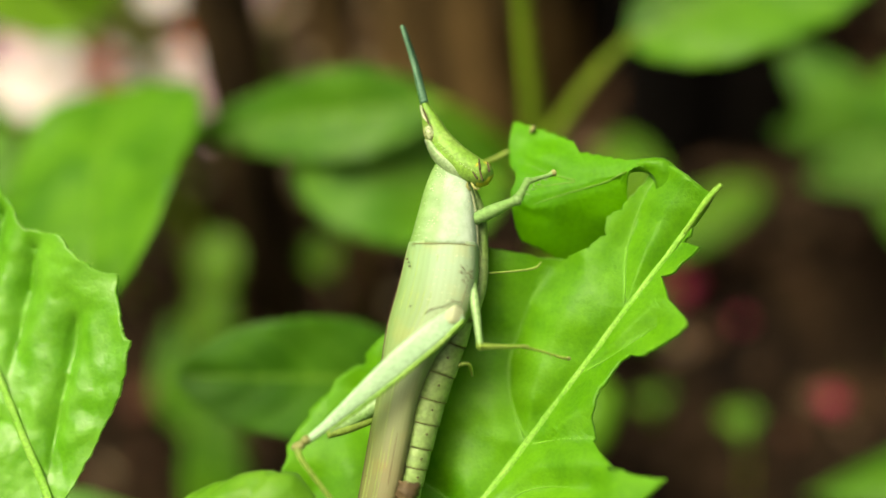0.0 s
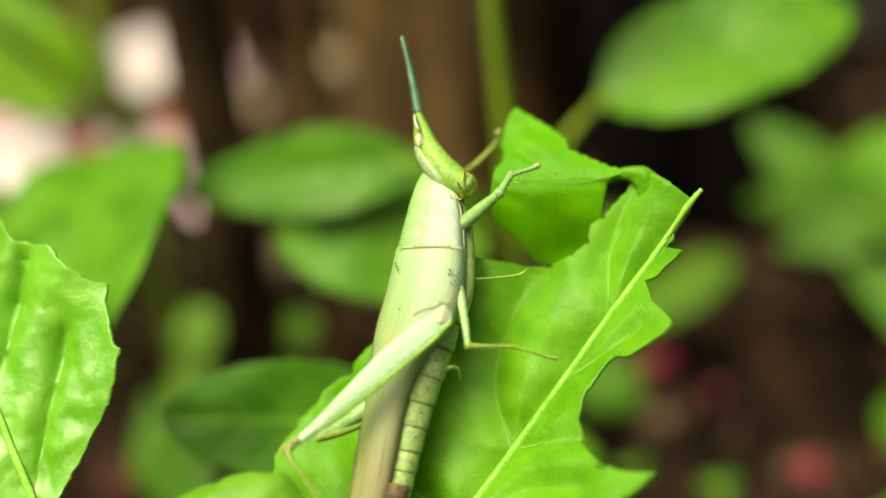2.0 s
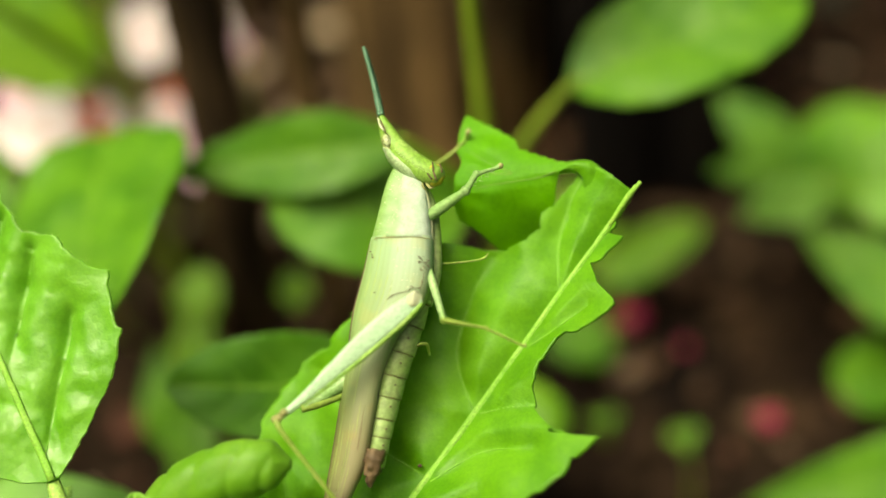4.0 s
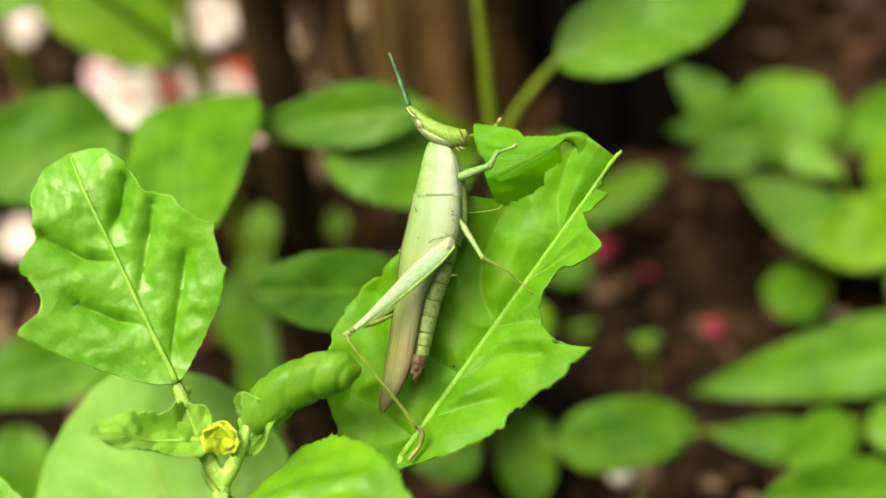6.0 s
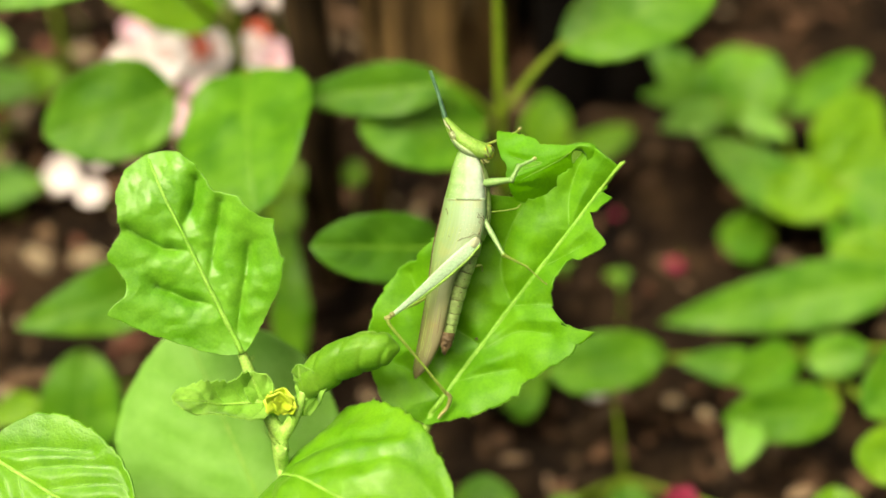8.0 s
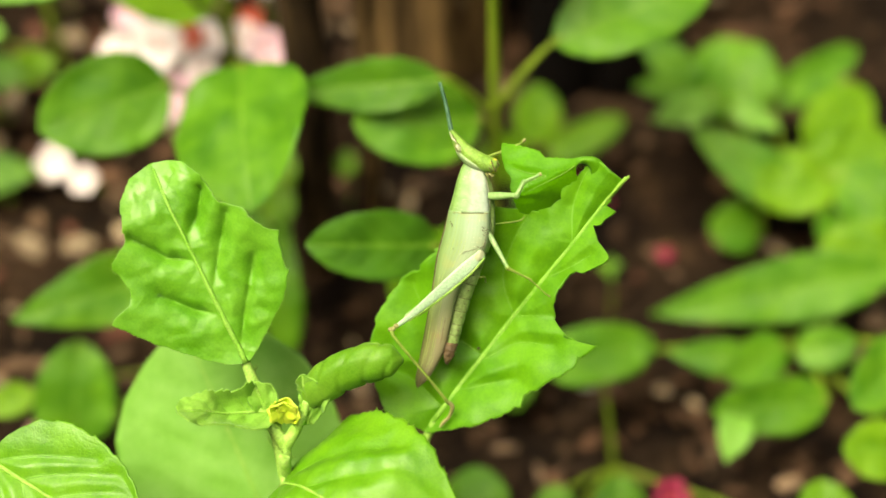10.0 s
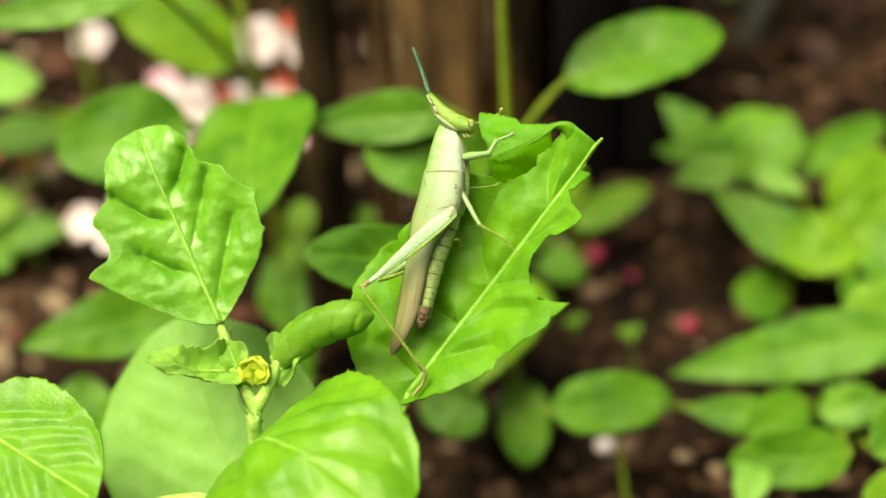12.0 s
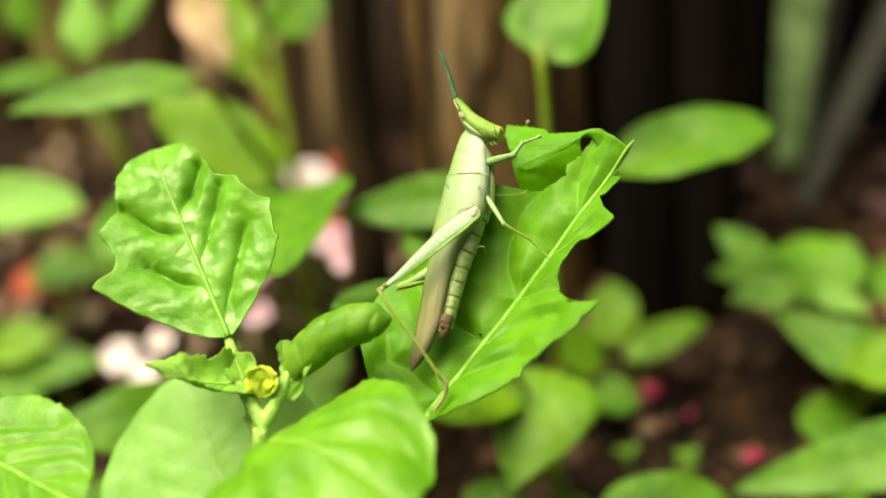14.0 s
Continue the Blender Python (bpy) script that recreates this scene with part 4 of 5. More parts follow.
bush("seedling_behind", "ragged low seedling among the fallen petals", (-0.1040, 0.0720), (-0.1126, 0.0721, 0.0384), [
    ((-0.1237, 0.0728, 0.0369), (-0.1082, 0.0735, 0.0408), 0.0108, ROUND, LEAF_LIME),
    ((-0.1159, 0.0713, 0.0337), (-0.0976, 0.0720, 0.0355), 0.0096, OVATE, LEAF_FAR),
    ((-0.1217, 0.0696, 0.0312), (-0.1092, 0.0662, 0.0295), 0.0074, ROUND, LEAF_FAR),
    ((-0.1045, 0.0833, 0.0517), (-0.0934, 0.0830, 0.0548), 0.0073, ROUND, LEAF_LIME),
], 0.0008)
bush("seedling_behind", "low seedling with drooping oval leaves", (-0.0680, 0.0420), (-0.0683, 0.0404, 0.0379), [
    ((-0.0629, 0.0388, 0.0378), (-0.0922, 0.0248, 0.0367), 0.0133, OVATE, LEAF_FAR),
    ((-0.0825, 0.0167, 0.0112), (-0.0815, 0.0287, 0.0285), 0.0155, ROUND, LEAF_FAR),
    ((-0.0900, 0.0230, 0.0202), (-0.0998, 0.0173, 0.0188), 0.0065, OVATE, LEAF_LIME),
], 0.0009)
bush("seedling_behind", "thin upright seedling beside a dark stake", (-0.0455, 0.0520), (-0.0445, 0.0593, 0.0451), [
    ((-0.0444, 0.0576, 0.0428), (-0.0446, 0.0641, 0.0482), 0.0061, ROUND, LEAF_LIME),
    ((-0.0456, 0.0531, 0.0370), (-0.0444, 0.0591, 0.0431), 0.0068, ROUND, LEAF_LIME),
    ((-0.0436, 0.0350, 0.0145), (-0.0447, 0.0544, 0.0409), 0.0074, OVATE, LEAF_FAR),
    ((-0.0479, 0.0468, 0.0289), (-0.0503, 0.0554, 0.0407), 0.0065, OVATE, LEAF_FAR),
], 0.0008)
bush("seedling_behind", "tiny sprout at the foot of the tree trunk", (-0.0340, 0.0780), (-0.0322, 0.0643, 0.0418), [
    ((-0.0322, 0.0639, 0.0413), (-0.0326, 0.0680, 0.0451), 0.0046, ROUND, LEAF_LIME),
], 0.0005)
bush("seedling_behind", "bushy seedling with many overlapping leaves", (0.0530, 0.0800), (0.0613, 0.0760, 0.0433), [
    ((0.0368, 0.0856, 0.0509), (0.0265, 0.0926, 0.0582), 0.0075, OVATE, LEAF_FAR),
    ((0.0420, 0.0837, 0.0494), (0.0252, 0.0825, 0.0516), 0.0072, OVATE, LEAF_FAR),
    ((0.0425, 0.0818, 0.0484), (0.0289, 0.0761, 0.0476), 0.0067, OVATE, LEAF_PALE),
    ((0.0478, 0.0799, 0.0452), (0.0439, 0.0947, 0.0554), 0.0193, ROUND, LEAF_FAR),
    ((0.0543, 0.0840, 0.0464), (0.0729, 0.0964, 0.0522), 0.0080, ROUND, LEAF_FAR),
    ((0.0453, 0.0804, 0.0479), (0.0558, 0.0768, 0.0451), 0.0053, OVATE, LEAF_PALE),
    ((0.0601, 0.0656, 0.0346), (0.0371, 0.0767, 0.0457), 0.0109, OVATE, LEAF_FAR),
    ((0.0668, 0.0692, 0.0385), (0.0491, 0.0645, 0.0379), 0.0119, ROUND, LEAF_LIME),
    ((0.0612, 0.0635, 0.0333), (0.0566, 0.0746, 0.0420), 0.0135, ROUND, LEAF_LIME),
    ((0.0610, 0.0715, 0.0423), (0.0734, 0.0849, 0.0501), 0.0143, ROUND, LEAF_LIME),
    ((0.0643, 0.0689, 0.0400), (0.0781, 0.0757, 0.0440), 0.0127, ROUND, LEAF_LIME),
    ((0.0676, 0.0680, 0.0401), (0.0785, 0.0610, 0.0344), 0.0137, ROUND, LEAF_FAR),
    ((0.0532, 0.0697, 0.0243), (0.0418, 0.0681, 0.0270), 0.0105, ROUND, LEAF_FAR),
    ((0.0678, 0.0629, 0.0333), (0.0634, 0.0560, 0.0314), 0.0094, ROUND, LEAF_FAR),
], 0.0011)
bush("seedling_behind", "small seedling with three round leaves on the soil", (0.0145, 0.0835), (0.0063, 0.0812, 0.0381), [
    ((0.0064, 0.0809, 0.0372), (0.0059, 0.0878, 0.0479), 0.0100, ROUND, LEAF_LIME),
    ((0.0086, 0.0797, 0.0348), (0.0244, 0.0862, 0.0406), 0.0072, ROUND, LEAF_LIME),
    ((0.0042, 0.0776, 0.0339), (-0.0055, 0.0754, 0.0403), 0.0101, ROUND, LEAF_LIME),
    ((0.0014, 0.0760, 0.0297), (0.0114, 0.0728, 0.0266), 0.0082, ROUND, LEAF_FAR),
], 0.0006)
bush("seedling_behind", "low seedling with broad oval leaves over the soil", (0.0585, 0.0500), (0.0722, 0.0532, 0.0282), [
    ((0.0781, 0.0506, 0.0306), (0.0290, 0.0478, 0.0200), 0.0131, OVATE, LEAF_FAR),
    ((0.0790, 0.0532, 0.0306), (0.0621, 0.0554, 0.0325), 0.0136, ROUND, LEAF_LIME),
    ((0.0505, 0.0369, 0.0178), (0.0321, 0.0384, 0.0188), 0.0075, OVATE, LEAF_FAR),
    ((0.0551, 0.0403, 0.0199), (0.0435, 0.0308, 0.0189), 0.0092, ROUND, LEAF_FAR),
    ((0.0570, 0.0386, 0.0191), (0.0691, 0.0390, 0.0214), 0.0087, ROUND, LEAF_FAR),
    ((0.0621, 0.0271, 0.0182), (0.0397, 0.0225, 0.0184), 0.0111, ROUND, LEAF_FAR),
    ((0.0453, 0.0238, 0.0176), (0.0418, 0.0135, 0.0144), 0.0069, OVATE, LEAF_PALE),
    ((0.0772, 0.0314, 0.0285), (0.0647, 0.0191, 0.0238), 0.0125, ROUND, LEAF_FAR),
    ((0.0754, 0.0149, 0.0169), (0.0627, 0.0131, 0.0195), 0.0113, ROUND, LEAF_LIME),
    ((0.0068, 0.0302, 0.0229), (0.0297, 0.0361, 0.0228), 0.0117, ROUND, LEAF_FAR),
], 0.001)
bush("seedling_behind", "low seedling with round leaves close to the seedling in front", (0.0220, 0.0260), (0.0228, 0.0124, 0.0018), [
    ((0.0227, 0.0079, -0.0004), (0.0229, 0.0180, 0.0052), 0.0100, ROUND, LEAF_FAR),
    ((-0.0047, 0.0039, 0.0027), (-0.0048, 0.0154, 0.0098), 0.0127, ROUND, LEAF_FAR),
    ((0.0108, 0.0058, 0.0009), (0.0100, 0.0150, 0.0055), 0.0086, ROUND, LEAF_FAR),
    ((0.0195, 0.0310, 0.0174), (0.0198, 0.0385, 0.0258), 0.0157, ROUND, LEAF_FAR),
    ((0.0600, 0.0012, 0.0067), (0.0593, 0.0108, 0.0133), 0.0115, ROUND, LEAF_LIME),
], 0.0008)
bush("seedling_behind", "tiny pale sprout on the dark soil", (0.0219, 0.0574), (0.0214, 0.0576, 0.0224), [
    ((0.0212, 0.0580, 0.0230), (0.0238, 0.0590, 0.0239), 0.0017, OVATE, LEAF_FAR),
    ((0.0212, 0.0580, 0.0230), (0.0189, 0.0581, 0.0234), 0.0017, OVATE, LEAF_LIME),
    ((0.0214, 0.0578, 0.0227), (0.0219, 0.0566, 0.0210), 0.0015, OVATE, LEAF_FAR),
], 0.0002)
bush("seedling_behind", "tiny pale sprout on the dark soil", (0.0214, 0.0656), (0.0210, 0.0657, 0.0167), [
    ((0.0208, 0.0658, 0.0174), (0.0232, 0.0665, 0.0183), 0.0016, OVATE, LEAF_FAR),
    ((0.0208, 0.0658, 0.0174), (0.0188, 0.0656, 0.0178), 0.0015, OVATE, LEAF_LIME),
    ((0.0210, 0.0658, 0.0170), (0.0213, 0.0654, 0.0152), 0.0013, OVATE, LEAF_FAR),
], 0.0002)
bush("seedling_behind", "tiny pale sprout on the dark soil", (0.0102, 0.0645), (0.0097, 0.0645, 0.0198), [
    ((0.0095, 0.0646, 0.0207), (0.0123, 0.0654, 0.0218), 0.0018, OVATE, LEAF_FAR),
    ((0.0095, 0.0646, 0.0207), (0.0072, 0.0643, 0.0212), 0.0017, OVATE, LEAF_LIME),
    ((0.0098, 0.0646, 0.0203), (0.0102, 0.0641, 0.0181), 0.0016, OVATE, LEAF_FAR),
], 0.0002)


# ---- fallen flowers, berries, stones and litter on the soil ----
def on_ground(x, y, up=0.0):
    return Vector((x, y, ground_z(x, y) + up))


def build_flower(p, size, turn, petals):
    """Five petals round a heart; one that stands clear of the soil has a stalk."""
    p = Vector(p)
    floor = ground_z(p.x, p.y)
    tone = {PETAL: "white", PETAL_PINK: "pinkish white", PETAL_RED: "scarlet", BERRY: "crimson"}[petals]
    stands = p.z - floor > 0.006
    if not stands:
        p.z = floor + size * 0.2
    f = thing("garden_flower" if stands else "fallen_flower", p, tone + (" flower on a thin green stalk" if stands else " flower fallen on the dark soil"), "flower", "flowers by the fence")
    for k in range(5):
        g = radians(turn + 72 * k)
        d = Vector((math.cos(g), math.sin(g) * 0.8 - 0.25, math.sin(g) * 0.6 + 0.35)).normalized()
        b = Blade(p + d * size * 0.04, p + d * size * 0.58, VIEW + Vector((0.2 * math.cos(g), 0, 0.3)), [(0, 0.12), (0.35, 0.42), (0.75, 0.5), (0.95, 0.3), (1, 0.1)], [(0, -0.12), (0.35, -0.42), (0.75, -0.5), (0.95, -0.3), (1, -0.1)], fold=(0.25, 0.25), droop=0.15, wave=0.2, seed=turn + k)
        part("petal", b.mesh(10, 8), petals, f)
    part("heart", ball(bmesh.new(), p + VIEW * size * 0.04, size * 0.09, (1, 1, 0.8), 8), PETAL_RED, f)
    if stands:
        part("stalk", new_tube([p - VIEW * size * 0.05, p.lerp(Vector((p.x + 0.002, p.y + 0.004, floor)), 0.5), Vector((p.x + 0.003, p.y + 0.006, ground_z(p.x + 0.003, p.y + 0.006) - 0.002))], [0.0004, 0.0005, 0.0006], n=8, seg=6), STEM_FAR, f)


def build_berry(p, r):
    f = thing("fallen_berry", p, "small crimson berry lying on dark soil", "berry", "fallen berries")
    bm = ball(bmesh.new(), p, r, (1, 0.95, 0.9), 14)
    for v in bm.verts:
        v.co += (v.co - p) * 0.12 * noise.noise(v.co * 900)
    part("fruit", bm, BERRY, f)
    part("stalk", new_tube([p + Vector((0, 0, r * 0.8)), p + Vector((r * 0.5, 0, r * 1.6))], [r * 0.14, r * 0.08], n=4, seg=5), STEM_FAR, f)


for place, size, turn, petals in (
    ((-0.0719, 0.0849, 0.0578), 0.0108, 0, PETAL),
    ((-0.0812, 0.0855, 0.0565), 0.0059, 37, PETAL),
    ((-0.0615, 0.0877, 0.0584), 0.0071, 2, PETAL),
    ((-0.0626, 0.0806, 0.0558), 0.0065, 39, PETAL),
    ((-0.0554, 0.0895, 0.0567), 0.0074, 4, PETAL),
    ((-0.0499, 0.0880, 0.0556), 0.0078, 41, PETAL_PINK),
    ((-0.0660, 0.0756, 0.0530), 0.0072, 6, PETAL_PINK),
    ((-0.0681, 0.0716, 0.0512), 0.0046, 43, PETAL_PINK),
    ((-0.0596, 0.1010, 0.0658), 0.0101, 8, PETAL),
    ((-0.0502, 0.1014, 0.0651), 0.0087, 45, PETAL),
    ((-0.0993, 0.1074, 0.0630), 0.0074, 10, PETAL),
    ((-0.0950, 0.0745, 0.0353), 0.0070, 47, PETAL),
    ((-0.0885, 0.0712, 0.0334), 0.0053, 12, PETAL),
    ((-0.0652, 0.0857, 0.0595), 0.0052, 49, PETAL_RED),
    ((-0.0526, 0.1018, 0.0702), 0.0041, 14, PETAL_RED),
    ((-0.0492, 0.0991, 0.0653), 0.0060, 51, PETAL),
    ((-0.0465, 0.0810, 0.0543), 0.0064, 16, PETAL_PINK),
    ((-0.0877, 0.0795, 0.0373), 0.0050, 53, PETAL),
    ((-0.0935, 0.0774, 0.0331), 0.0032, 18, PETAL_PINK),
    ((-0.1167, 0.0844, 0.0483), 0.0079, 20, PETAL_RED),
    ((-0.1088, 0.0833, 0.0467), 0.0055, 57, PETAL_RED),
    ((-0.0541, 0.0937, 0.0587), 0.0048, 59, PETAL_RED),
    ((-0.0792, 0.0922, 0.0601), 0.0060, 24, PETAL_PINK),
    ((0.0319, 0.0102, 0.0079), 0.0068, 61, BERRY),
    ((-0.0467, 0.1012, 0.0635), 0.0048, 26, PETAL_PINK),
    ((-0.0637, 0.0704, 0.0458), 0.0056, 63, PETAL_PINK),
):
    build_flower(place, size, turn, petals)
build_berry(on_ground(0.0334, 0.0677, 0.0016), 0.0019)
build_berry(on_ground(0.0136, 0.0819, 0.0022), 0.0022)
build_berry(on_ground(0.0215, 0.0790, 0.0006), 0.0010)
tagged(part("pebble", ball(bmesh.new(), on_ground(0.0170, 0.0425, 0.0012), 0.0019, (1.1, 1, 0.8), 14), STONE), "small pale round pebble on the soil", "pebble")


def build_litter():
    rnd = random.Random(5)
    seed = ball(bmesh.new(), Vector(), 1.0, (1, 1, 1), 6)
    shape, faces = [v.co.copy() for v in seed.verts], [[v.index for v in f.verts] for f in seed.faces]
    seed.free()
    verts, polys = [], []
    for k in range(1400):
        x, y = rnd.uniform(-0.16, 0.16), rnd.uniform(-0.02, 0.24)
        r = rnd.uniform(0.0006, 0.0020) * (1.5 if rnd.random() < 0.1 else 1)
        m = Matrix.Translation(on_ground(x, y, r * 0.3)) @ Matrix.Rotation(rnd.uniform(0, 3), 4, "Z") @ Matrix.Diagonal((r, r * rnd.uniform(0.6, 1), r * rnd.uniform(0.4, 0.8), 1))
        polys += [[i + len(verts) for i in f] for f in faces]
        verts += [m @ (v * (1 + 0.25 * noise.noise(v * 1.5 + Vector((k, 0, 0))))) for v in shape]
    me = bpy.data.meshes.new("soil_crumbs")
    me.from_pydata(verts, [], polys)
    clods = bmesh.new()
    clods.from_mesh(me)
    tagged(part("soil_crumbs", clods, CRUMB), "loose crumbs of dark soil", "soil", kind="stuff")
    verts, polys = [], []
    for k in range(1100):
        x = rnd.uniform(-0.15, 0.14)
        y = rnd.uniform(0.0, 0.17 if x < 0.01 else 0.14)
        size = rnd.uniform(0.001, 0.0042)
        m = Matrix.Translation(on_ground(x, y, 0.0007)) @ Matrix.Rotation(rnd.uniform(0, 6.3), 4, "Z") @ Matrix.Rotation(rnd.uniform(-0.6, 0.9), 4, "X") @ Matrix.Diagonal((size, size * rnd.uniform(0.2, 0.7), size * 0.18, 1))
        polys += [[i + len(verts) for i in f] for f in faces]
        verts += [m @ (v * (1 + 0.4 * noise.noise(v * 1.3 + Vector((0, k, 0))))) for v in shape]
    me = bpy.data.meshes.new("bark_chips")
    me.from_pydata(verts, [], polys)
    chips = bmesh.new()
    chips.from_mesh(me)
    tagged(part("bark_chips", chips, CHIP), "scattered chips of bark and dry leaf", "litter", kind="stuff")
    for k in range(300):
        x = rnd.uniform(-0.14, 0.13 if k % 2 else -0.04)
        y = rnd.uniform(0.03, 0.16 if x < 0.01 else 0.13)
        p = on_ground(x, y, 0.001)
        g, size = rnd.uniform(0, 6.28), rnd.uniform(0.002, 0.0065) * (1.3 if x < -0.04 else 1)
        d = Vector((math.cos(g), math.sin(g), 0.52 * math.sin(g) + rnd.uniform(-0.1, 0.25))).normalized()
        t = thing("dead_leaf", p, "curled dry brown leaf on the soil", "dead leaf", "leaf litter")
        b = Blade(p, p + d * size, Vector((rnd.uniform(-0.4, 0.4), -0.5, 1)), scaled(OVATE, 0.5), scaled(OVATE, 0.5, -1), fold=(0.5, 0.4), wave=0.25, seed=k, arch=0.1)
        part("blade", b.mesh(10, 8), rnd.choice((LITTER, LITTER_PALE, LITTER_RED, LITTER_PALE) if x < -0.04 else (LITTER, LITTER, LITTER, LITTER, LITTER_RED, LITTER_PALE)), t)
        part("stalk", new_tube([p - d * size * 0.3, p], [0.0002, 0.0003], n=3, seg=5), LITTER, t)


build_litter()


def build_sword_plant():
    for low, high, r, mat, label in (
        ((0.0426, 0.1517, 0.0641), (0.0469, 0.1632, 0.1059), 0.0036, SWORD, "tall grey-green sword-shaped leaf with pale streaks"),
        ((0.0471, 0.1573, 0.0602), (0.0528, 0.1700, 0.1050), 0.0024, SWORD_SHADED, "sword-shaped leaf with shade put into its dark colour"),
        ((0.0417, 0.1317, 0.0461), (0.0675, 0.1596, 0.0951), 0.0024, SWORD_SHADED, "leaning sword-shaped leaf with shade put into its dark colour"),
    ):
        low, high = Vector(low), Vector(high)
        run = (low - high) / (low.z - high.z)
        foot = low - run * (low.z - ground_z(low.x, low.y) + 0.008)
        t = thing("sword_plant", on_ground(foot.x, foot.y), label, "plant", "sword plants")
        line = [foot, low, high, high + run * 0.04]
        part("leaf", new_tube(line, [r * 0.35, r * 0.75, r * 1.25, r * 0.4], [r * 0.25, r * 0.25, r * 0.2, r * 0.1], n=20, seg=10), mat, t)
        for side in (-1, 1):
            edge = [p + Vector((side * r * k, -0.0002, 0)) for p, k in zip(line, (0.35, 0.75, 1.25, 0.4))]
            part("leaf_margin", new_tube(edge, [0.0004, 0.0005, 0.0006, 0.0002], n=16, seg=6), mat, t)
    # leaves on the bank, coloured darker for the shade that falls there
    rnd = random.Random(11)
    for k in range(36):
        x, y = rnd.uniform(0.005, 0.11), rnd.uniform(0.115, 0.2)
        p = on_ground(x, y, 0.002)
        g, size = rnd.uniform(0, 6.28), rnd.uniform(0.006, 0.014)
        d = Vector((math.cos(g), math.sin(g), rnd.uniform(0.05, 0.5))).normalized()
        t = thing("dead_leaf", p, "reddish dead leaf on the bank, coloured dark for shade", "dead leaf", "leaf litter")
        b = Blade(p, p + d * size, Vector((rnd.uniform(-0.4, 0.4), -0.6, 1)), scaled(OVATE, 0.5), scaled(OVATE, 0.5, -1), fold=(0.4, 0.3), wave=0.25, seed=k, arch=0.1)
        part("blade", b.mesh(10, 8), LITTER_SHADED, t)
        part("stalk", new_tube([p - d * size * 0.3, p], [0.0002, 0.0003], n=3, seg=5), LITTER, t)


build_sword_plant()


# ---- the grasshopper ----
def rise(t, crest, round_):
    """The height of a bulge at t across it."""
    w = t / crest * 0.5 if t < crest else 0.5 + (t - crest) / (1 - crest) * 0.5
    return max(0.0, 1 - abs(2 * w - 1) ** round_) ** (1 / round_)


def shell(L, R, high, n=24, m=12, back=0.5, crest=0.5, round_=2.0):
    """A bulging skin between two edge curves, closed behind. high: the bulge toward the viewer."""
    bm = bmesh.new()
    uv = bm.loops.layers.uv.new("UVMap")
    la, ra = smooth_line([P(*p) for p in L], n), smooth_line([P(*p) for p in R], n)
    rings, where = [], {}

    for k in range(n + 1):
        h = along(high, k / n)
        ring = []
        for j in range(m + 1):
            v = bm.verts.new(la[k].lerp(ra[k], j / m) + VIEW * h * rise(j / m, crest, round_))
            where[v] = (k / n, j / m)
            ring.append(v)
        for j in range(m - 1, 0, -1):
            v = bm.verts.new(la[k].lerp(ra[k], j / m) - VIEW * h * back * rise(j / m, crest, round_))
            where[v] = (k / n, j / m)
            ring.append(v)
        rings.append(ring)
    c = len(rings[0])
    for a, b in zip(rings, rings[1:]):
        for j in range(c):
            bm.faces.new((a[j], a[(j + 1) % c], b[(j + 1) % c], b[j]))
    bm.faces.new(rings[0])
    bm.faces.new(rings[-1])
    for f in bm.faces:
        for loop in f.loops:
            loop[uv].uv = where[loop.vert]
    return bm


def dots(places, r, squash=(1, 1, 0.6)):
    bm = bmesh.new()
    for p in places:
        ball(bm, p, r, squash, 6)
    return bm


def on_shell(L, R, high, f, t, lift=0.0, crest=0.45, round_=2.8):
    a, b = smooth_line([P(*p) for p in L], 40)[round(f * 40)], smooth_line([P(*p) for p in R], 40)[round(f * 40)]
    return a.lerp(b, t) + VIEW * (along(high, f) * rise(t, crest, round_) + lift)


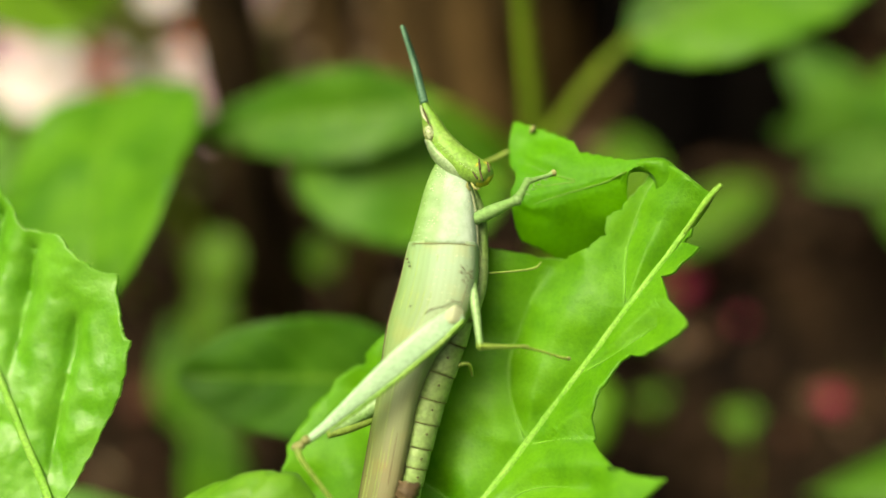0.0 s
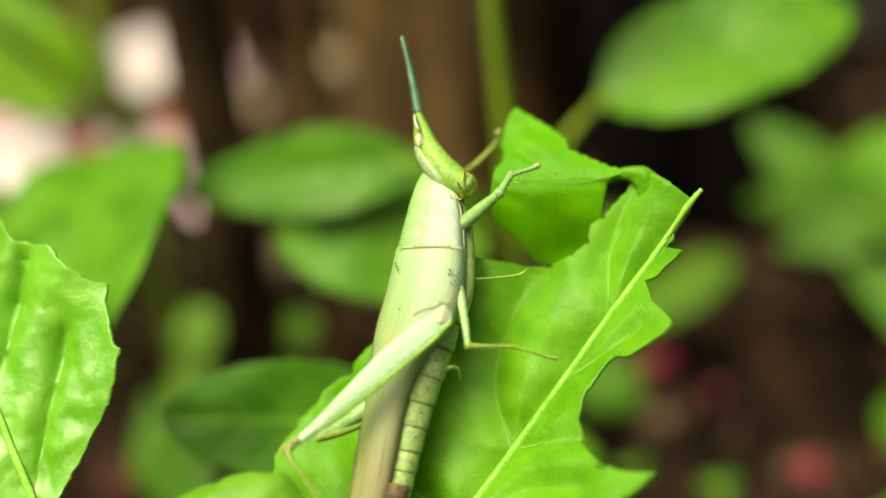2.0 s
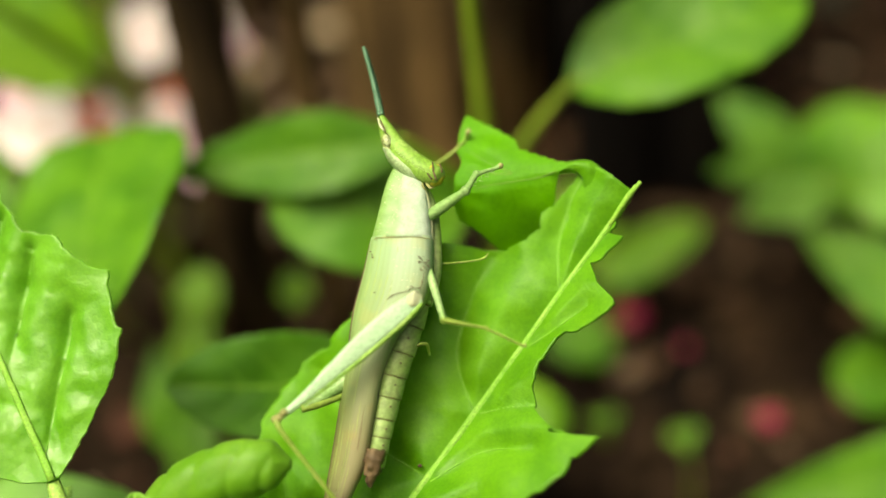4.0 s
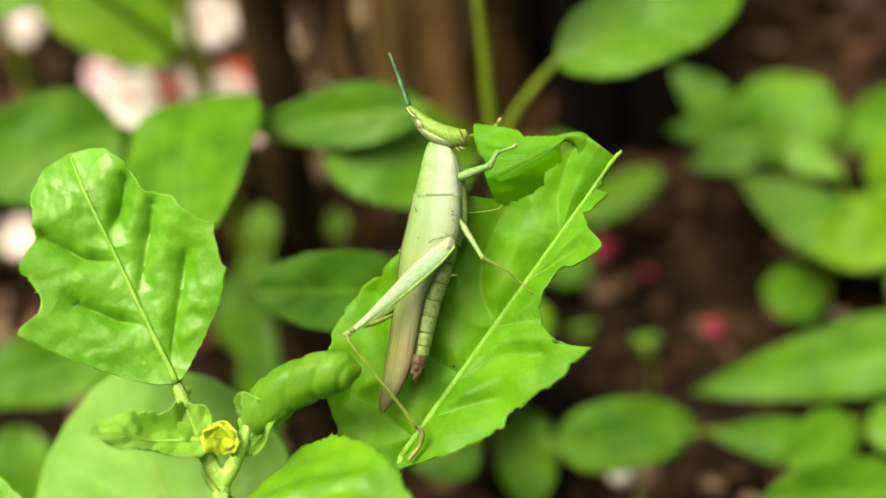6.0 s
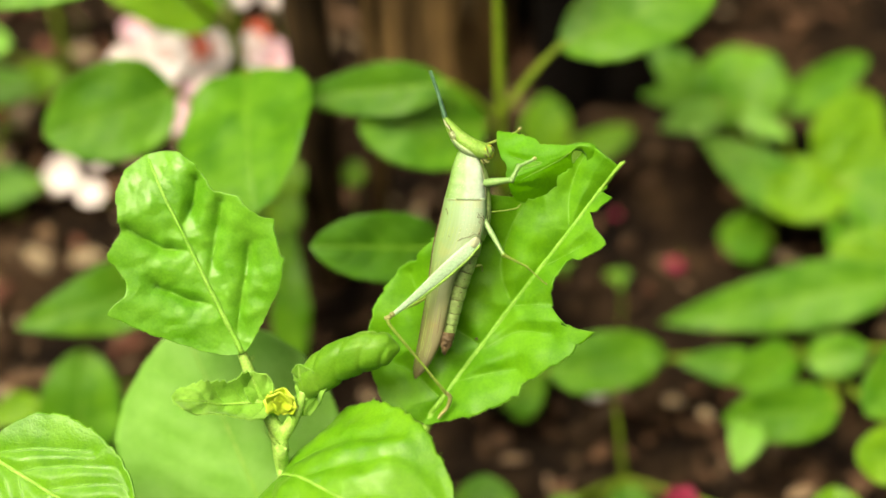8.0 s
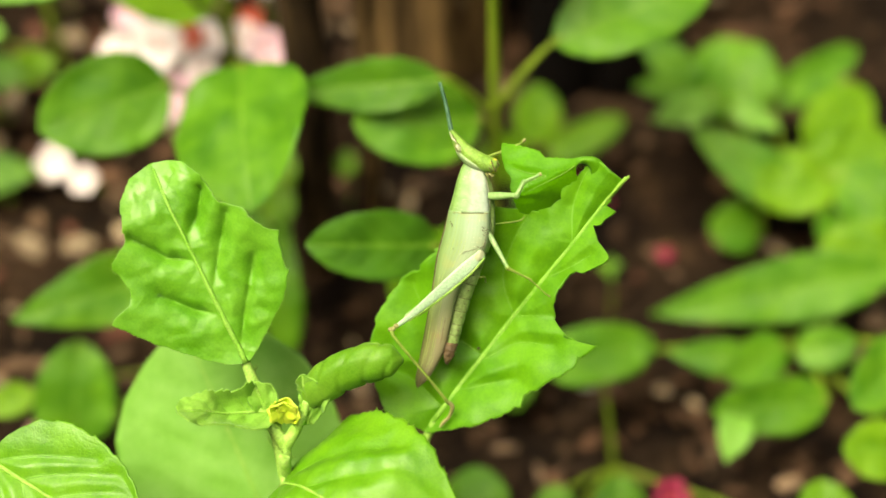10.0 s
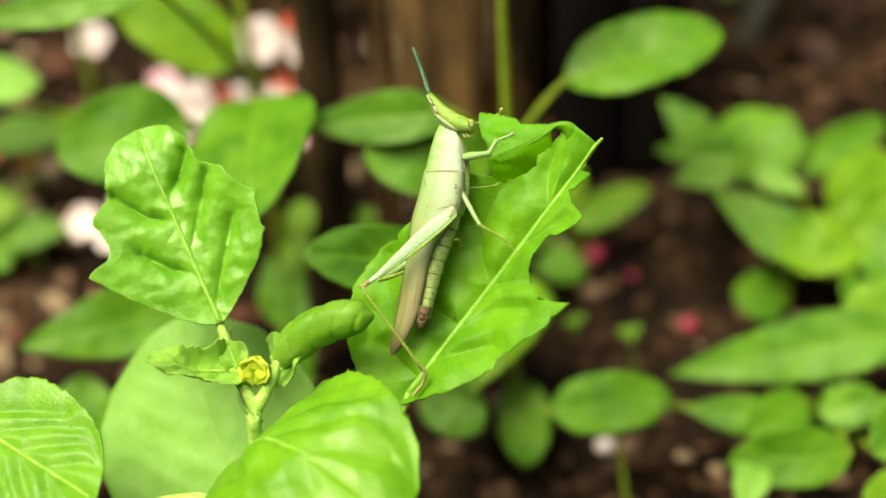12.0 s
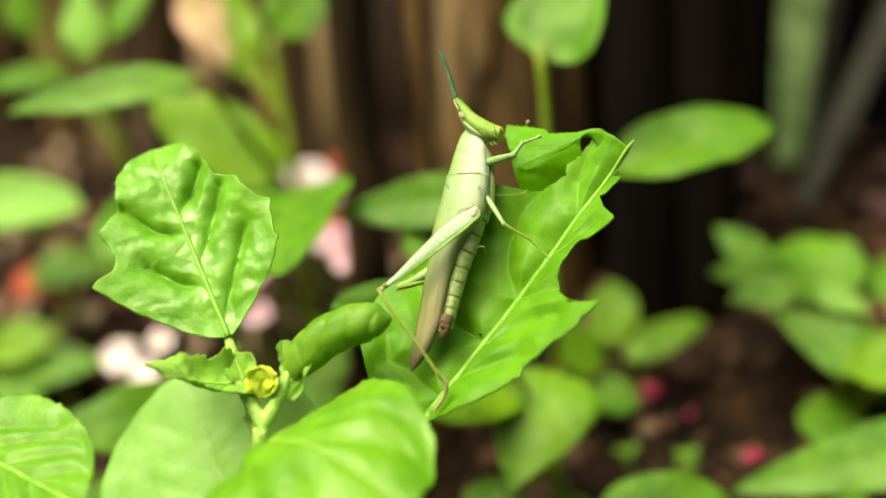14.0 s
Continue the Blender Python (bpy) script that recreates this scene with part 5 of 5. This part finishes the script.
class Leg:
    """Two limbs hinged at the knee; goes to any knee and foot."""

    def __init__(self, bug, name, hip, knee, foot, r, materials, toe, elbow=0.0):
        self.hip, self.knee, self.foot = P(*hip), P(*knee), P(*foot)
        a, k, f = self.hip, self.knee, self.foot
        self.upper = part(name + "_femur", new_tube([a, a.lerp(k, 0.35), k.lerp(a, 0.12), k], [r[0], r[0] * 1.15, r[1], r[1] * 1.1], n=14, seg=10), materials[0], bug, pivot=turned_at(a))
        t = P(*toe)
        bend = k.lerp(f, 0.55) + VIEW.cross(f - k) * elbow
        bm = new_tube([k, k.lerp(bend, 0.5), bend], [r[1], r[2] * 1.05, r[2] * 1.15], n=12, seg=8)
        tube(bm, [bend.lerp(k, 0.08), bend.lerp(f, 0.5), f, t], [r[2] * 0.95, r[2] * 0.7, r[2] * 0.75, r[2] * 0.9], n=12, seg=8)
        ball(bm, k, r[1] * 1.3, (1, 1, 1), 8)
        ball(bm, bend, r[2] * 1.25, (1, 1, 1), 8)
        d = (k - f).normalized()
        for i in range(7):
            q = f.lerp(k, 0.15 + 0.1 * i)
            tube(bm, [q, q + (d.cross(VIEW) * (0.6 if i % 2 else -0.6) - d * 0.5).normalized() * r[2] * 1.6], [r[2] * 0.25, r[2] * 0.05], n=2, seg=4)
        for v in bm.verts:
            v.co += VIEW.cross(d) * r[2] * 0.35 * noise.noise(v.co * 2200)
        self.lower = part(name + "_tibia", bm, materials[1], self.upper, pivot=turned_at(k))
        ball_bm = dots([t], r[2] * 1.15, (1, 1, 1))
        part(name + "_claw", ball_bm, KNEE, self.lower)

    def rows(self, keys):
        up, low = [], []
        frame_m = FRONT.to_3x3().to_4x4()
        for t, knee, foot in keys:
            k, f = P(*knee), P(*foot)
            q1 = (self.knee - self.hip).rotation_difference(k - self.hip).to_matrix().to_4x4()
            q2 = (self.foot - self.knee).rotation_difference(f - k).to_matrix().to_4x4()
            w1 = Matrix.Translation(self.hip) @ q1 @ frame_m
            k2 = self.hip + q1.to_3x3() @ (self.knee - self.hip)
            w2 = Matrix.Translation(k2) @ q2 @ frame_m
            up.append((t, FRONT.inverted() @ w1))
            low.append((t, w1.inverted() @ w2))
        walk(self.upper, up)
        walk(self.lower, low)


def build_grasshopper():
    bug = thing("grasshopper", FRONT, "pale green slant-faced grasshopper clinging to a chewed leaf", "grasshopper")
    # abdomen, ring by ring
    line = smooth_line([P(838, 396, -0.05), P(834, 420, -0.05), P(822, 455, -0.08), P(806, 505, -0.1), P(795, 550, -0.13), P(786, 595, -0.16), P(779, 632, -0.2)], 60)
    cuts = [0, 12, 20, 27, 33, 39, 45, 50, 55, 60]
    for k, (a, b) in enumerate(zip(cuts, cuts[1:])):
        r0, r1 = (along([0.0009, 0.0012, 0.0015, 0.0015, 0.00135, 0.0012, 0.00105, 0.0009], c / 60) for c in (a, b))
        seg = line[a : b + 1]
        bm = new_tube([seg[0], seg[len(seg) // 2], seg[-1]], [r0 * 0.98, (r0 + r1) / 2 * 1.05, r1 * 1.06], n=8, seg=18)
        ring = part("abdomen_segment", bm, SKIN_BELLY, bug)
        d = (line[b] - line[max(0, b - 2)]).normalized()
        part("segment_edge", new_tube([line[b] - d * 0.00003, line[b] + d * 0.00003], r1 * 1.068, n=2, seg=18), BROWN, ring)
        part("spiracle", dots([seg[len(seg) // 2] + VIEW * (r0 + r1) * 0.49 + FRONT.to_3x3() @ Vector((0.0006, 0, 0))], 0.00013), BROWN, ring)
    end = bmesh.new()
    tube(end, [P(782, 612, -0.08), P(779, 632, -0.08), P(773, 657, -0.15)], [0.0010, 0.00095, 0.0007, 0.0002], n=24, seg=18)
    for v in end.verts:
        v.co += (v.co - P(779, 632, -0.1)).normalized() * 0.00045 * noise.noise(v.co * 2400)
    part("abdomen_tip", end, BROWN, bug, "brown tip of the abdomen")

    # pronotum: a saddle with a paler side lobe
    pl = [(806, 248, 0.03), (796, 264, 0.0), (788, 288, -0.02), (781, 318, -0.03), (773, 349, -0.05)]
    pr = [(826, 258, 0.06), (838, 270, 0.04), (846, 286, 0.02), (851, 315, 0.0), (854, 350, 0.0)]
    ph = [0.0003, 0.0010, 0.0017, 0.0024, 0.0027]
    pro = part("pronotum", shell(pl, pr, ph, 26, 24, 0.5, 0.45, 2.8), SADDLE, bug)
    part("lobe_edge", new_tube([P(822, 262, 0.12), P(842, 283, 0.1), P(850, 315, 0.06), P(853, 350, 0.04)], [0.0001, 0.00016, 0.00012], n=20, seg=6), IVORY, pro, "ivory beaded rim")
    part("rear_edge", new_tube([on_shell(pl, pr, ph, 1.0, t, 0.00006 + 0.00006 * math.sin(7 * t)) for t in (0.03, 0.15, 0.3, 0.45, 0.6, 0.75, 0.88, 0.97)], 0.00004, n=32, seg=6), KNEE, pro)
    rnd = random.Random(8)
    part("granules", dots([on_shell(pl, pr, ph, rnd.uniform(0.1, 0.95), rnd.uniform(0.12, 0.95), 0.00002) for _ in range(110)], 0.00006), IVORY, pro)

    # folded forewings
    wl = [(773, 346, -0.02), (764, 390, -0.05), (752, 440, -0.06), (744, 500, -0.1), (735, 560, -0.14), (724, 625, -0.2), (712, 688, -0.25), (714, 709, -0.28)]
    wr = [(854, 346, 0.02), (854, 390, 0.04), (844, 432, 0.05), (812, 474, 0.02), (792, 520, -0.02), (780, 580, -0.08), (768, 632, -0.14), (742, 684, -0.24), (718, 709, -0.28)]
    wh = [0.0024, 0.0027, 0.0025, 0.0021, 0.0018, 0.0015, 0.0010, 0.0004]
    wing = part("forewing", shell(wl, wr, wh, 60, 28, 0.4, 0.45, 2.8), WING, bug, "forewing fading from green to straw brown")
    part("wing_edge", new_tube([P(773, 350, 0.0), P(764, 390, -0.03), P(752, 440, -0.04), P(744, 500, -0.08), P(735, 560, -0.12), P(724, 625, -0.18), P(712, 690, -0.24)], [0.00008, 0.00012, 0.0001, 0.00008], n=40, seg=6), BROWN, wing, "dark brown wing edge")
    for t, f0, f1, mat in ((0.34, 0.02, 0.8, STRIPE), (0.16, 0.05, 0.9, STRIPE), (0.25, 0.03, 0.92, STRIPE), (0.42, 0.04, 0.94, STRIPE), (0.5, 0.06, 0.9, STRIPE), (0.6, 0.25, 0.94, STRIPE), (0.72, 0.45, 0.95, BROWN)):
        part("wing_vein", new_tube([on_shell(wl, wr, wh, f0 + (f1 - f0) * k / 8, t, -0.00003) for k in range(9)], [0.000025, 0.00004, 0.000025], n=32, seg=6), mat, wing)
    part("wing_granules", dots([on_shell(wl, wr, wh, rnd.uniform(0.02, 0.24), rnd.uniform(0.45, 0.95), 0.00001) for _ in range(60)], 0.00006), IVORY, wing)
    part("wing_specks", dots([on_shell(wl, wr, wh, rnd.uniform(0.2, 0.95), rnd.uniform(0.1, 0.9), -0.00002) for _ in range(7)] + [P(779, 371, 0.23), P(780, 375, 0.235), P(777, 367, 0.22)], 0.00011, (1, 1.4, 0.5)), BROWN, wing)
    scar = bmesh.new()
    for a, b, c in (((838, 380), (843, 383), (850, 381)), ((820, 420), (806, 424), (796, 432)), ((832, 414), (822, 420), (808, 421)), ((828, 412), (836, 416), (842, 412)), ((846, 395), (843, 410), (838, 422))):
        tube(scar, [P(*a, 0.275), P(*b, 0.28), P(*c, 0.225)], [0.00002, 0.00004, 0.00002], n=8, seg=6)
    for k in range(22):
        ball(scar, P(838 + 13 * (k * 0.618 % 1), 374 + 20 * (k * 0.414 % 1), 0.255), 0.00005 + 0.00005 * (k * 0.37 % 1), (1, 1, 0.6), 6)
    part("wing_scar", scar, BROWN, wing, "brown scar lines at the wing joint")

    # head: a slanting cone with a long eye
    pivot = turned_at(P(812, 254, 0.05))
    hl = [(764, 197, 0.05), (772, 218, 0.03), (786, 240, 0.02), (806, 256, 0.03), (834, 266, 0.05), (858, 267, 0.06), (866, 262, 0.06)]
    hr = [(769, 192, 0.05), (786, 204, 0.05), (804, 217, 0.06), (826, 228, 0.06), (848, 235, 0.06), (864, 240, 0.06), (870, 248, 0.06)]
    hh = [0.0005, 0.0009, 0.0014, 0.0017, 0.0017, 0.0014, 0.0005]
    head = part("head", shell(hl, hr, hh, 36, 18, 0.9, 0.5, 2.0), SKIN_HEAD, bug, pivot=pivot)
    cl = [(782, 236, 0.06), (796, 252, 0.06), (818, 264, 0.06), (842, 268, 0.07)]
    cr = [(792, 236, 0.13), (806, 244, 0.14), (824, 252, 0.14), (844, 258, 0.12)]
    part("cheek", shell(cl, cr, [0.0006, 0.0009, 0.0009, 0.0005], 16, 10, 0.6), SKIN, head, "pale cheek under the eye")
    part("cheek_line", dots([on_shell(hl, hr, hh, 0.40 + 0.027 * k, 0.42, 0.00003, 0.5, 2.0) for k in range(15)], 0.00005), IVORY, head, "row of ivory granules")
    axis = (P(800, 245) - P(770, 205)).normalized()
    m = Matrix((axis, VIEW.cross(axis), VIEW)).transposed().to_4x4()
    eye = ball(bmesh.new(), P(787, 228, 0.155), 0.00048, (1.5, 0.9, 0.8), 16, m)
    part("eye", eye, EYE, head, "long straw-coloured eye")
    part("eye_rim", new_tube([P(787, 228, 0.165) + axis * 0.00082 * math.cos(g) + VIEW.cross(axis) * 0.0005 * math.sin(g) for g in (k * 0.6283 for k in range(11))], 0.000035, n=30, seg=6), KNEE, head)
    part("brow", new_tube([P(765, 200, 0.1), P(772, 210, 0.14), P(780, 217, 0.19)], [0.00008, 0.00013, 0.00008], n=10, seg=6), IVORY, head, "ivory stripe before the eye")
    part("brow", new_tube([P(770, 203, 0.14), P(778, 212, 0.18), P(784, 220, 0.2)], [0.00005, 0.00008, 0.00005], n=10, seg=6), BROWN, head)
    mouth = shell([(849, 264, 0.07), (858, 268, 0.07), (867, 263, 0.06)], [(852, 237, 0.07), (863, 239, 0.07), (870, 249, 0.06)], [0.0014, 0.0012, 0.0005], 14, 14, 0.9)
    for v in mouth.verts:
        v.co += VIEW * 0.0002 * noise.noise(v.co * 2600)
    part("mouth", mouth, FACE_YELLOW, head, "yellow mouthparts")
    jaw = bmesh.new()
    for a, b in (((852, 240), (857, 252)), ((857, 252), (864, 262)), ((862, 240), (868, 250)), ((850, 256), (858, 262))):
        tube(jaw, [P(*a, 0.215), P(*b, 0.21)], [0.00006, 0.0001], n=4, seg=6)
    part("jaw_line", jaw, BROWN, head)
    for a, b, c in (((850, 266), (858, 272), (862, 270)), ((846, 268), (849, 273), (853, 275))):
        part("palp", new_tube([P(*a, 0.1), P(*b, 0.16), P(*c, 0.14)], [0.00012, 0.00011, 0.00008], n=8, seg=8), KNEE, head)
    feelers = []
    for x, y, z, bx, by in ((739, 106, 0.12, 767, 196), (740, 106, 0.06, 768, 195)):
        a, b = P(bx, by, 0.08), P(x, y, z)
        n = 76
        r = [along([0.00032, 0.00029, 0.00024, 0.00017], k / n) * (1.06 if k % 4 in (1, 2) else 0.92) for k in range(n + 1)]
        feelers.append(part("antenna", new_tube([a, a.lerp(b, 0.5) + FRONT.to_3x3() @ Vector((0.00012, 0, 0)), b], r, n=n, seg=8), ANTENNA, head, "beaded teal antenna", pivot=turned_at(a)))

    # thorax underside and legs
    part("thorax", new_tube([P(836, 268, -0.02), P(850, 300, -0.06), P(855, 340, -0.08), P(855, 390, -0.1), P(845, 430, -0.1)], [0.0003, 0.0005, 0.0006, 0.0006, 0.0005], n=24, seg=12), SKIN_BELLY, bug)
    fl = [(833.4, 419.59, 0.3), (802.81, 442.81, 0.41), (768.16, 474.3, 0.45), (727.29, 516.22, 0.42), (692.95, 550.62, 0.36), (667.08, 573.11, 0.32)]
    fr = [(845.25, 433.14, 0.28), (820.49, 460.49, 0.37), (781.84, 495.22, 0.4), (736.31, 531.8, 0.38), (698.49, 560.13, 0.34), (670.96, 578.94, 0.32)]
    fh = [0.0002, 0.0003, 0.00028, 0.00025, 0.00025, 0.00025]
    fem = part("hind_femur", shell(fl, fr, fh, 40, 18, 0.8, 0.5, 2.4), SKIN_FEMUR, bug, "pale shining hind thigh")
    part("femur_keel", new_tube([P(844.25, 435.14, 0.3), P(819.49, 462.49, 0.37), P(780.84, 497.22, 0.4), P(735.31, 533.8, 0.38), P(697.49, 562.13, 0.34)], [0.00016, 0.00026, 0.00024, 0.00018, 0.0001], n=30, seg=8), SKIN_HEAD, fem, "leaf-green lower keel")
    part("femur_head", shell([(827, 425, 0.36), (836, 419, 0.33), (844, 425, 0.28)], [(824, 436, 0.36), (832, 441, 0.35), (843, 437, 0.28)], [0.0001, 0.0002, 0.0001], 12, 8), IVORY, fem, "ivory patch at the hip")
    part("knee", dots([P(669, 576, 0.34), P(675, 570, 0.35), P(664, 578, 0.33)], 0.00046, (1, 1, 0.8)), KNEE, fem, "brownish knee")
    tib = bmesh.new()
    tube(tib, [P(666, 580, 0.34), P(674, 596, 0.34), P(726, 662, 0.2), P(778, 732, -0.02)], [0.00034, 0.00024, 0.0002, 0.00026], n=30, seg=8)
    d = (P(778, 732) - P(674, 596)).normalized()
    for k in range(12):
        q = P(674, 596, 0.34).lerp(P(778, 732, -0.02), 0.3 + 0.06 * k)
        side = d.cross(VIEW) * (1 if k % 2 else -1)
        tube(tib, [q, q + (side + d * 0.6).normalized() * 0.0005], [0.00007, 0.00002], n=2, seg=4)
    hind = part("hind_tibia", tib, SKIN_TIBIA, bug, "thin spined yellow-green shin")
    tar = bmesh.new()
    tube(tar, [P(778, 730, -0.02), P(786, 742, -0.08), P(780, 764, -0.15), P(768, 778, -0.2), P(762, 788, -0.2)], [0.0003, 0.00036, 0.00026, 0.0003, 0.0002], n=16, seg=8)
    part("hind_tarsus", tar, KNEE, hind)
    part("far_femur", new_tube([P(800, 470, -0.25), P(730, 535, -0.1), P(692, 560, 0.05)], [0.0009, 0.0007, 0.0004], n=14, seg=8), SKIN_LEG, bug)
    part("far_tibia", new_tube([P(690, 562, 0.05), P(712, 556, 0.0), P(745, 540, -0.15)], [0.0004, 0.0003], n=10, seg=8), SKIN_TIBIA, bug)
    part("far_tarsus", new_tube([P(800, 498, -0.2), P(822, 486, -0.08), P(844, 479, -0.06), P(848, 492, -0.16)], [0.0002, 0.00022, 0.00018, 0.0001], n=12, seg=8), SKIN_TIBIA, bug)
    part("far_mid_leg", new_tube([P(852, 376, -0.12), P(885, 373, -0.16), P(914, 368, -0.2), P(922, 360, -0.22)], [0.00011, 0.00008, 0.00012, 0.00008], n=14, seg=8), SKIN_TIBIA, bug)
    far_leg = part("far_fore_leg", new_tube([P(838, 282, -0.25), P(832, 262, -0.3), P(840, 250, -0.35), P(880, 235, -0.5), P(912, 220, -0.5), P(918, 213, -0.44)], [0.0004, 0.0003, 0.00022, 0.00018, 0.00018], n=22, seg=8), SKIN_TIBIA, bug, pivot=turned_at(P(838, 282, -0.25)))
    part("fore_claw", dots([P(918, 214, -0.42), P(920, 212, -0.42)], 0.00026, (1, 1, 1)), KNEE, far_leg)
    fore = Leg(bug, "fore", (848, 318, 0.05), (904, 306, 0.25), (932, 268, 0.05), (0.00054, 0.00039, 0.00028), (SKIN_LEG, SKIN_LEG), (938, 263, 0.03), 0.2)
    midl = Leg(bug, "mid", (848, 384, 0.1), (889, 454, 0.3), (966, 508, 0.1), (0.00036, 0.00028, 0.00016), (SKIN_LEG, SKIN_TIBIA), (972, 512, 0.08), 0.07)
    return bug, head, feelers, fore, midl, far_leg


bug, head, feelers, fore_leg, mid_leg, far_leg = build_grasshopper()
cam.data.dof.focus_object = bug


# the seedling bends in the air about its foot: seconds, shift in millimetres, turn in degrees
SWAY = [
    (0, 0.59, -0.53, -1.02, -8.28, -0.52, -1.24), (0.5, 0.70, -0.37, -1.16, -7.52, 0.15, -0.34), (1, 0.74, -0.19, -1.04, -7.78, -0.03, -0.73),
    (1.5, 0.60, 0.35, -0.44, -7.89, 0.30, -0.38), (2, 0.47, 0.95, 0.36, -7.69, -0.04, -1.07), (2.5, 0.43, 1.06, 0.56, -6.72, 0.58, -1.30),
    (3, 0.22, 1.26, 0.54, -7.98, 0.30, -0.86), (5.5, -0.37, 0.67, 0.02, -5.17, 1.83, 3.19), (6, 0.30, 0.47, 0.07, -1.83, 1.95, 2.35),
    (6.5, 0.00, 0.00, -0.00, -0.00, 0.00, -0.00), (7, -0.21, -0.06, 0.26, 0.96, -1.22, -1.62), (7.5, -0.01, -0.05, 0.08, 1.46, -1.07, -1.83),
    (8, -0.29, -0.32, 0.18, 2.14, -0.45, -1.24), (10.5, -0.02, -0.37, -0.29, 3.26, 0.07, -1.22), (11, -0.23, -0.36, -0.05, 4.35, -0.41, -1.71),
    (11.5, -0.84, -0.07, 0.55, 1.13, -1.06, -1.98), (12, -0.21, 0.12, 0.39, 0.59, -1.03, -1.44), (12.5, -0.14, -0.40, 0.02, -0.00, -0.47, -0.42),
    (13, -0.40, -0.50, -0.00, 1.66, -0.69, -0.94), (13.5, -0.04, -0.56, -0.17, 1.21, -0.62, -0.58), (14, -0.06, -0.62, -0.15, 1.95, -1.24, -0.99),
]
FOOT = Vector((-0.034, -0.024, 0))


def motions():
    """The seedling sways with its guest, the head nods as it chews, the feelers flick, two legs shift, and the flap is drawn about."""
    sways = [(t, Matrix.Translation(FOOT + Vector((x, y, z)) * 1.0) @ pose(0, 0, 0, a, b, c) @ Matrix.Translation(-FOOT)) for t, x, y, z, a, b, c in ((t, x / 1000, y / 1000, z / 1000, a, b, c) for t, x, y, z, a, b, c in SWAY)]
    for ob in (plant, bug):
        rest = ob.matrix_basis.copy()
        walk(ob, [(t, m @ rest) for t, m in sways])
    h0, a0, f0 = head.matrix_basis.copy(), [f.matrix_basis.copy() for f in feelers], FLAP[0].matrix_basis.copy()
    nods = [(0, -18), (0.5, -22), (1, -25), (1.5, -25), (2, -25), (2.5, -24), (3.2, -24), (4.3, -12), (5.3, -2), (6, 1), (6.5, 0), (7, -4), (7.5, -7), (8.2, -6), (9.2, -8), (10.3, -7), (11, -9), (12, -6), (12.5, -8), (13.2, -9), (14, -10)]
    lift = lambda t: max(0.0, min(1.0, (t - 11.2) / 2.4))
    walk(head, [(t, h0 @ pose(0.0009 * min(1.0, 1.6 * lift(t)), 0, 0, 22 * lift(t), 0, a)) for t, a in nods])
    flicks = [(0, 18), (0.5, 19), (1, 20), (2, 20), (3.2, 19), (4.3, 10), (5.3, 3), (6.5, 0), (7.5, 6), (7.8, 12), (8.0, 6), (8.2, 13), (8.7, 2), (9.3, 12), (10.0, 3), (10.3, 12), (10.6, 2), (10.9, 12), (11.2, 3), (11.6, 9), (12.5, 7), (14, 9)]
    for k, f in enumerate(feelers):
        walk(f, [(t, a0[k] @ pose(0, 0, 0, 0, 0, a + (2 if k and 7.6 < t < 11.5 else 0))) for t, a in flicks])
    pull = [(0, -11), (0.6, -14), (1.3, -19), (2.0, -26), (3.2, -30), (4.3, -14), (5.3, -2), (6.5, 0), (7.5, 0), (11, 0), (14, -2)]
    walk(FLAP[0], [(t, f0 @ pose(0, 0, 0, 0, 0, a)) for t, a in pull])
    g0 = far_leg.matrix_basis.copy()
    walk(far_leg, [(t, g0 @ pose(0, 0, 0, 0, 0, -0.9 * a)) for t, a in pull])
    fore_leg.rows([(0, (890, 304, 0.25), (916, 276, 0.05)), (0.8, (890, 300, 0.25), (922, 268, 0.05)), (1.5, (889, 294, 0.25), (926, 256, 0.05)), (3.2, (889, 290, 0.25), (930, 250, 0.05)), (4.3, (893, 298, 0.25), (932, 262, 0.05)), (5.3, (896, 303, 0.25), (934, 270, 0.05)), (6.5, (897, 303, 0.25), (934, 270, 0.05)), (7.5, (897, 308, 0.25), (926, 280, 0.15)), (11, (895, 314, 0.25), (918, 292, 0.2)), (14, (895, 316, 0.25), (916, 296, 0.2))])
    mid_leg.rows([(0, (863, 464, 0.3), (940, 470, 0.0)), (3.2, (862, 462, 0.3), (940, 466, 0.0)), (4.3, (878, 458, 0.4), (955, 490, 0.3)), (5.3, (889, 454, 0.3), (966, 508, 0.1)), (14, (889, 454, 0.3), (966, 508, 0.1))])


motions()
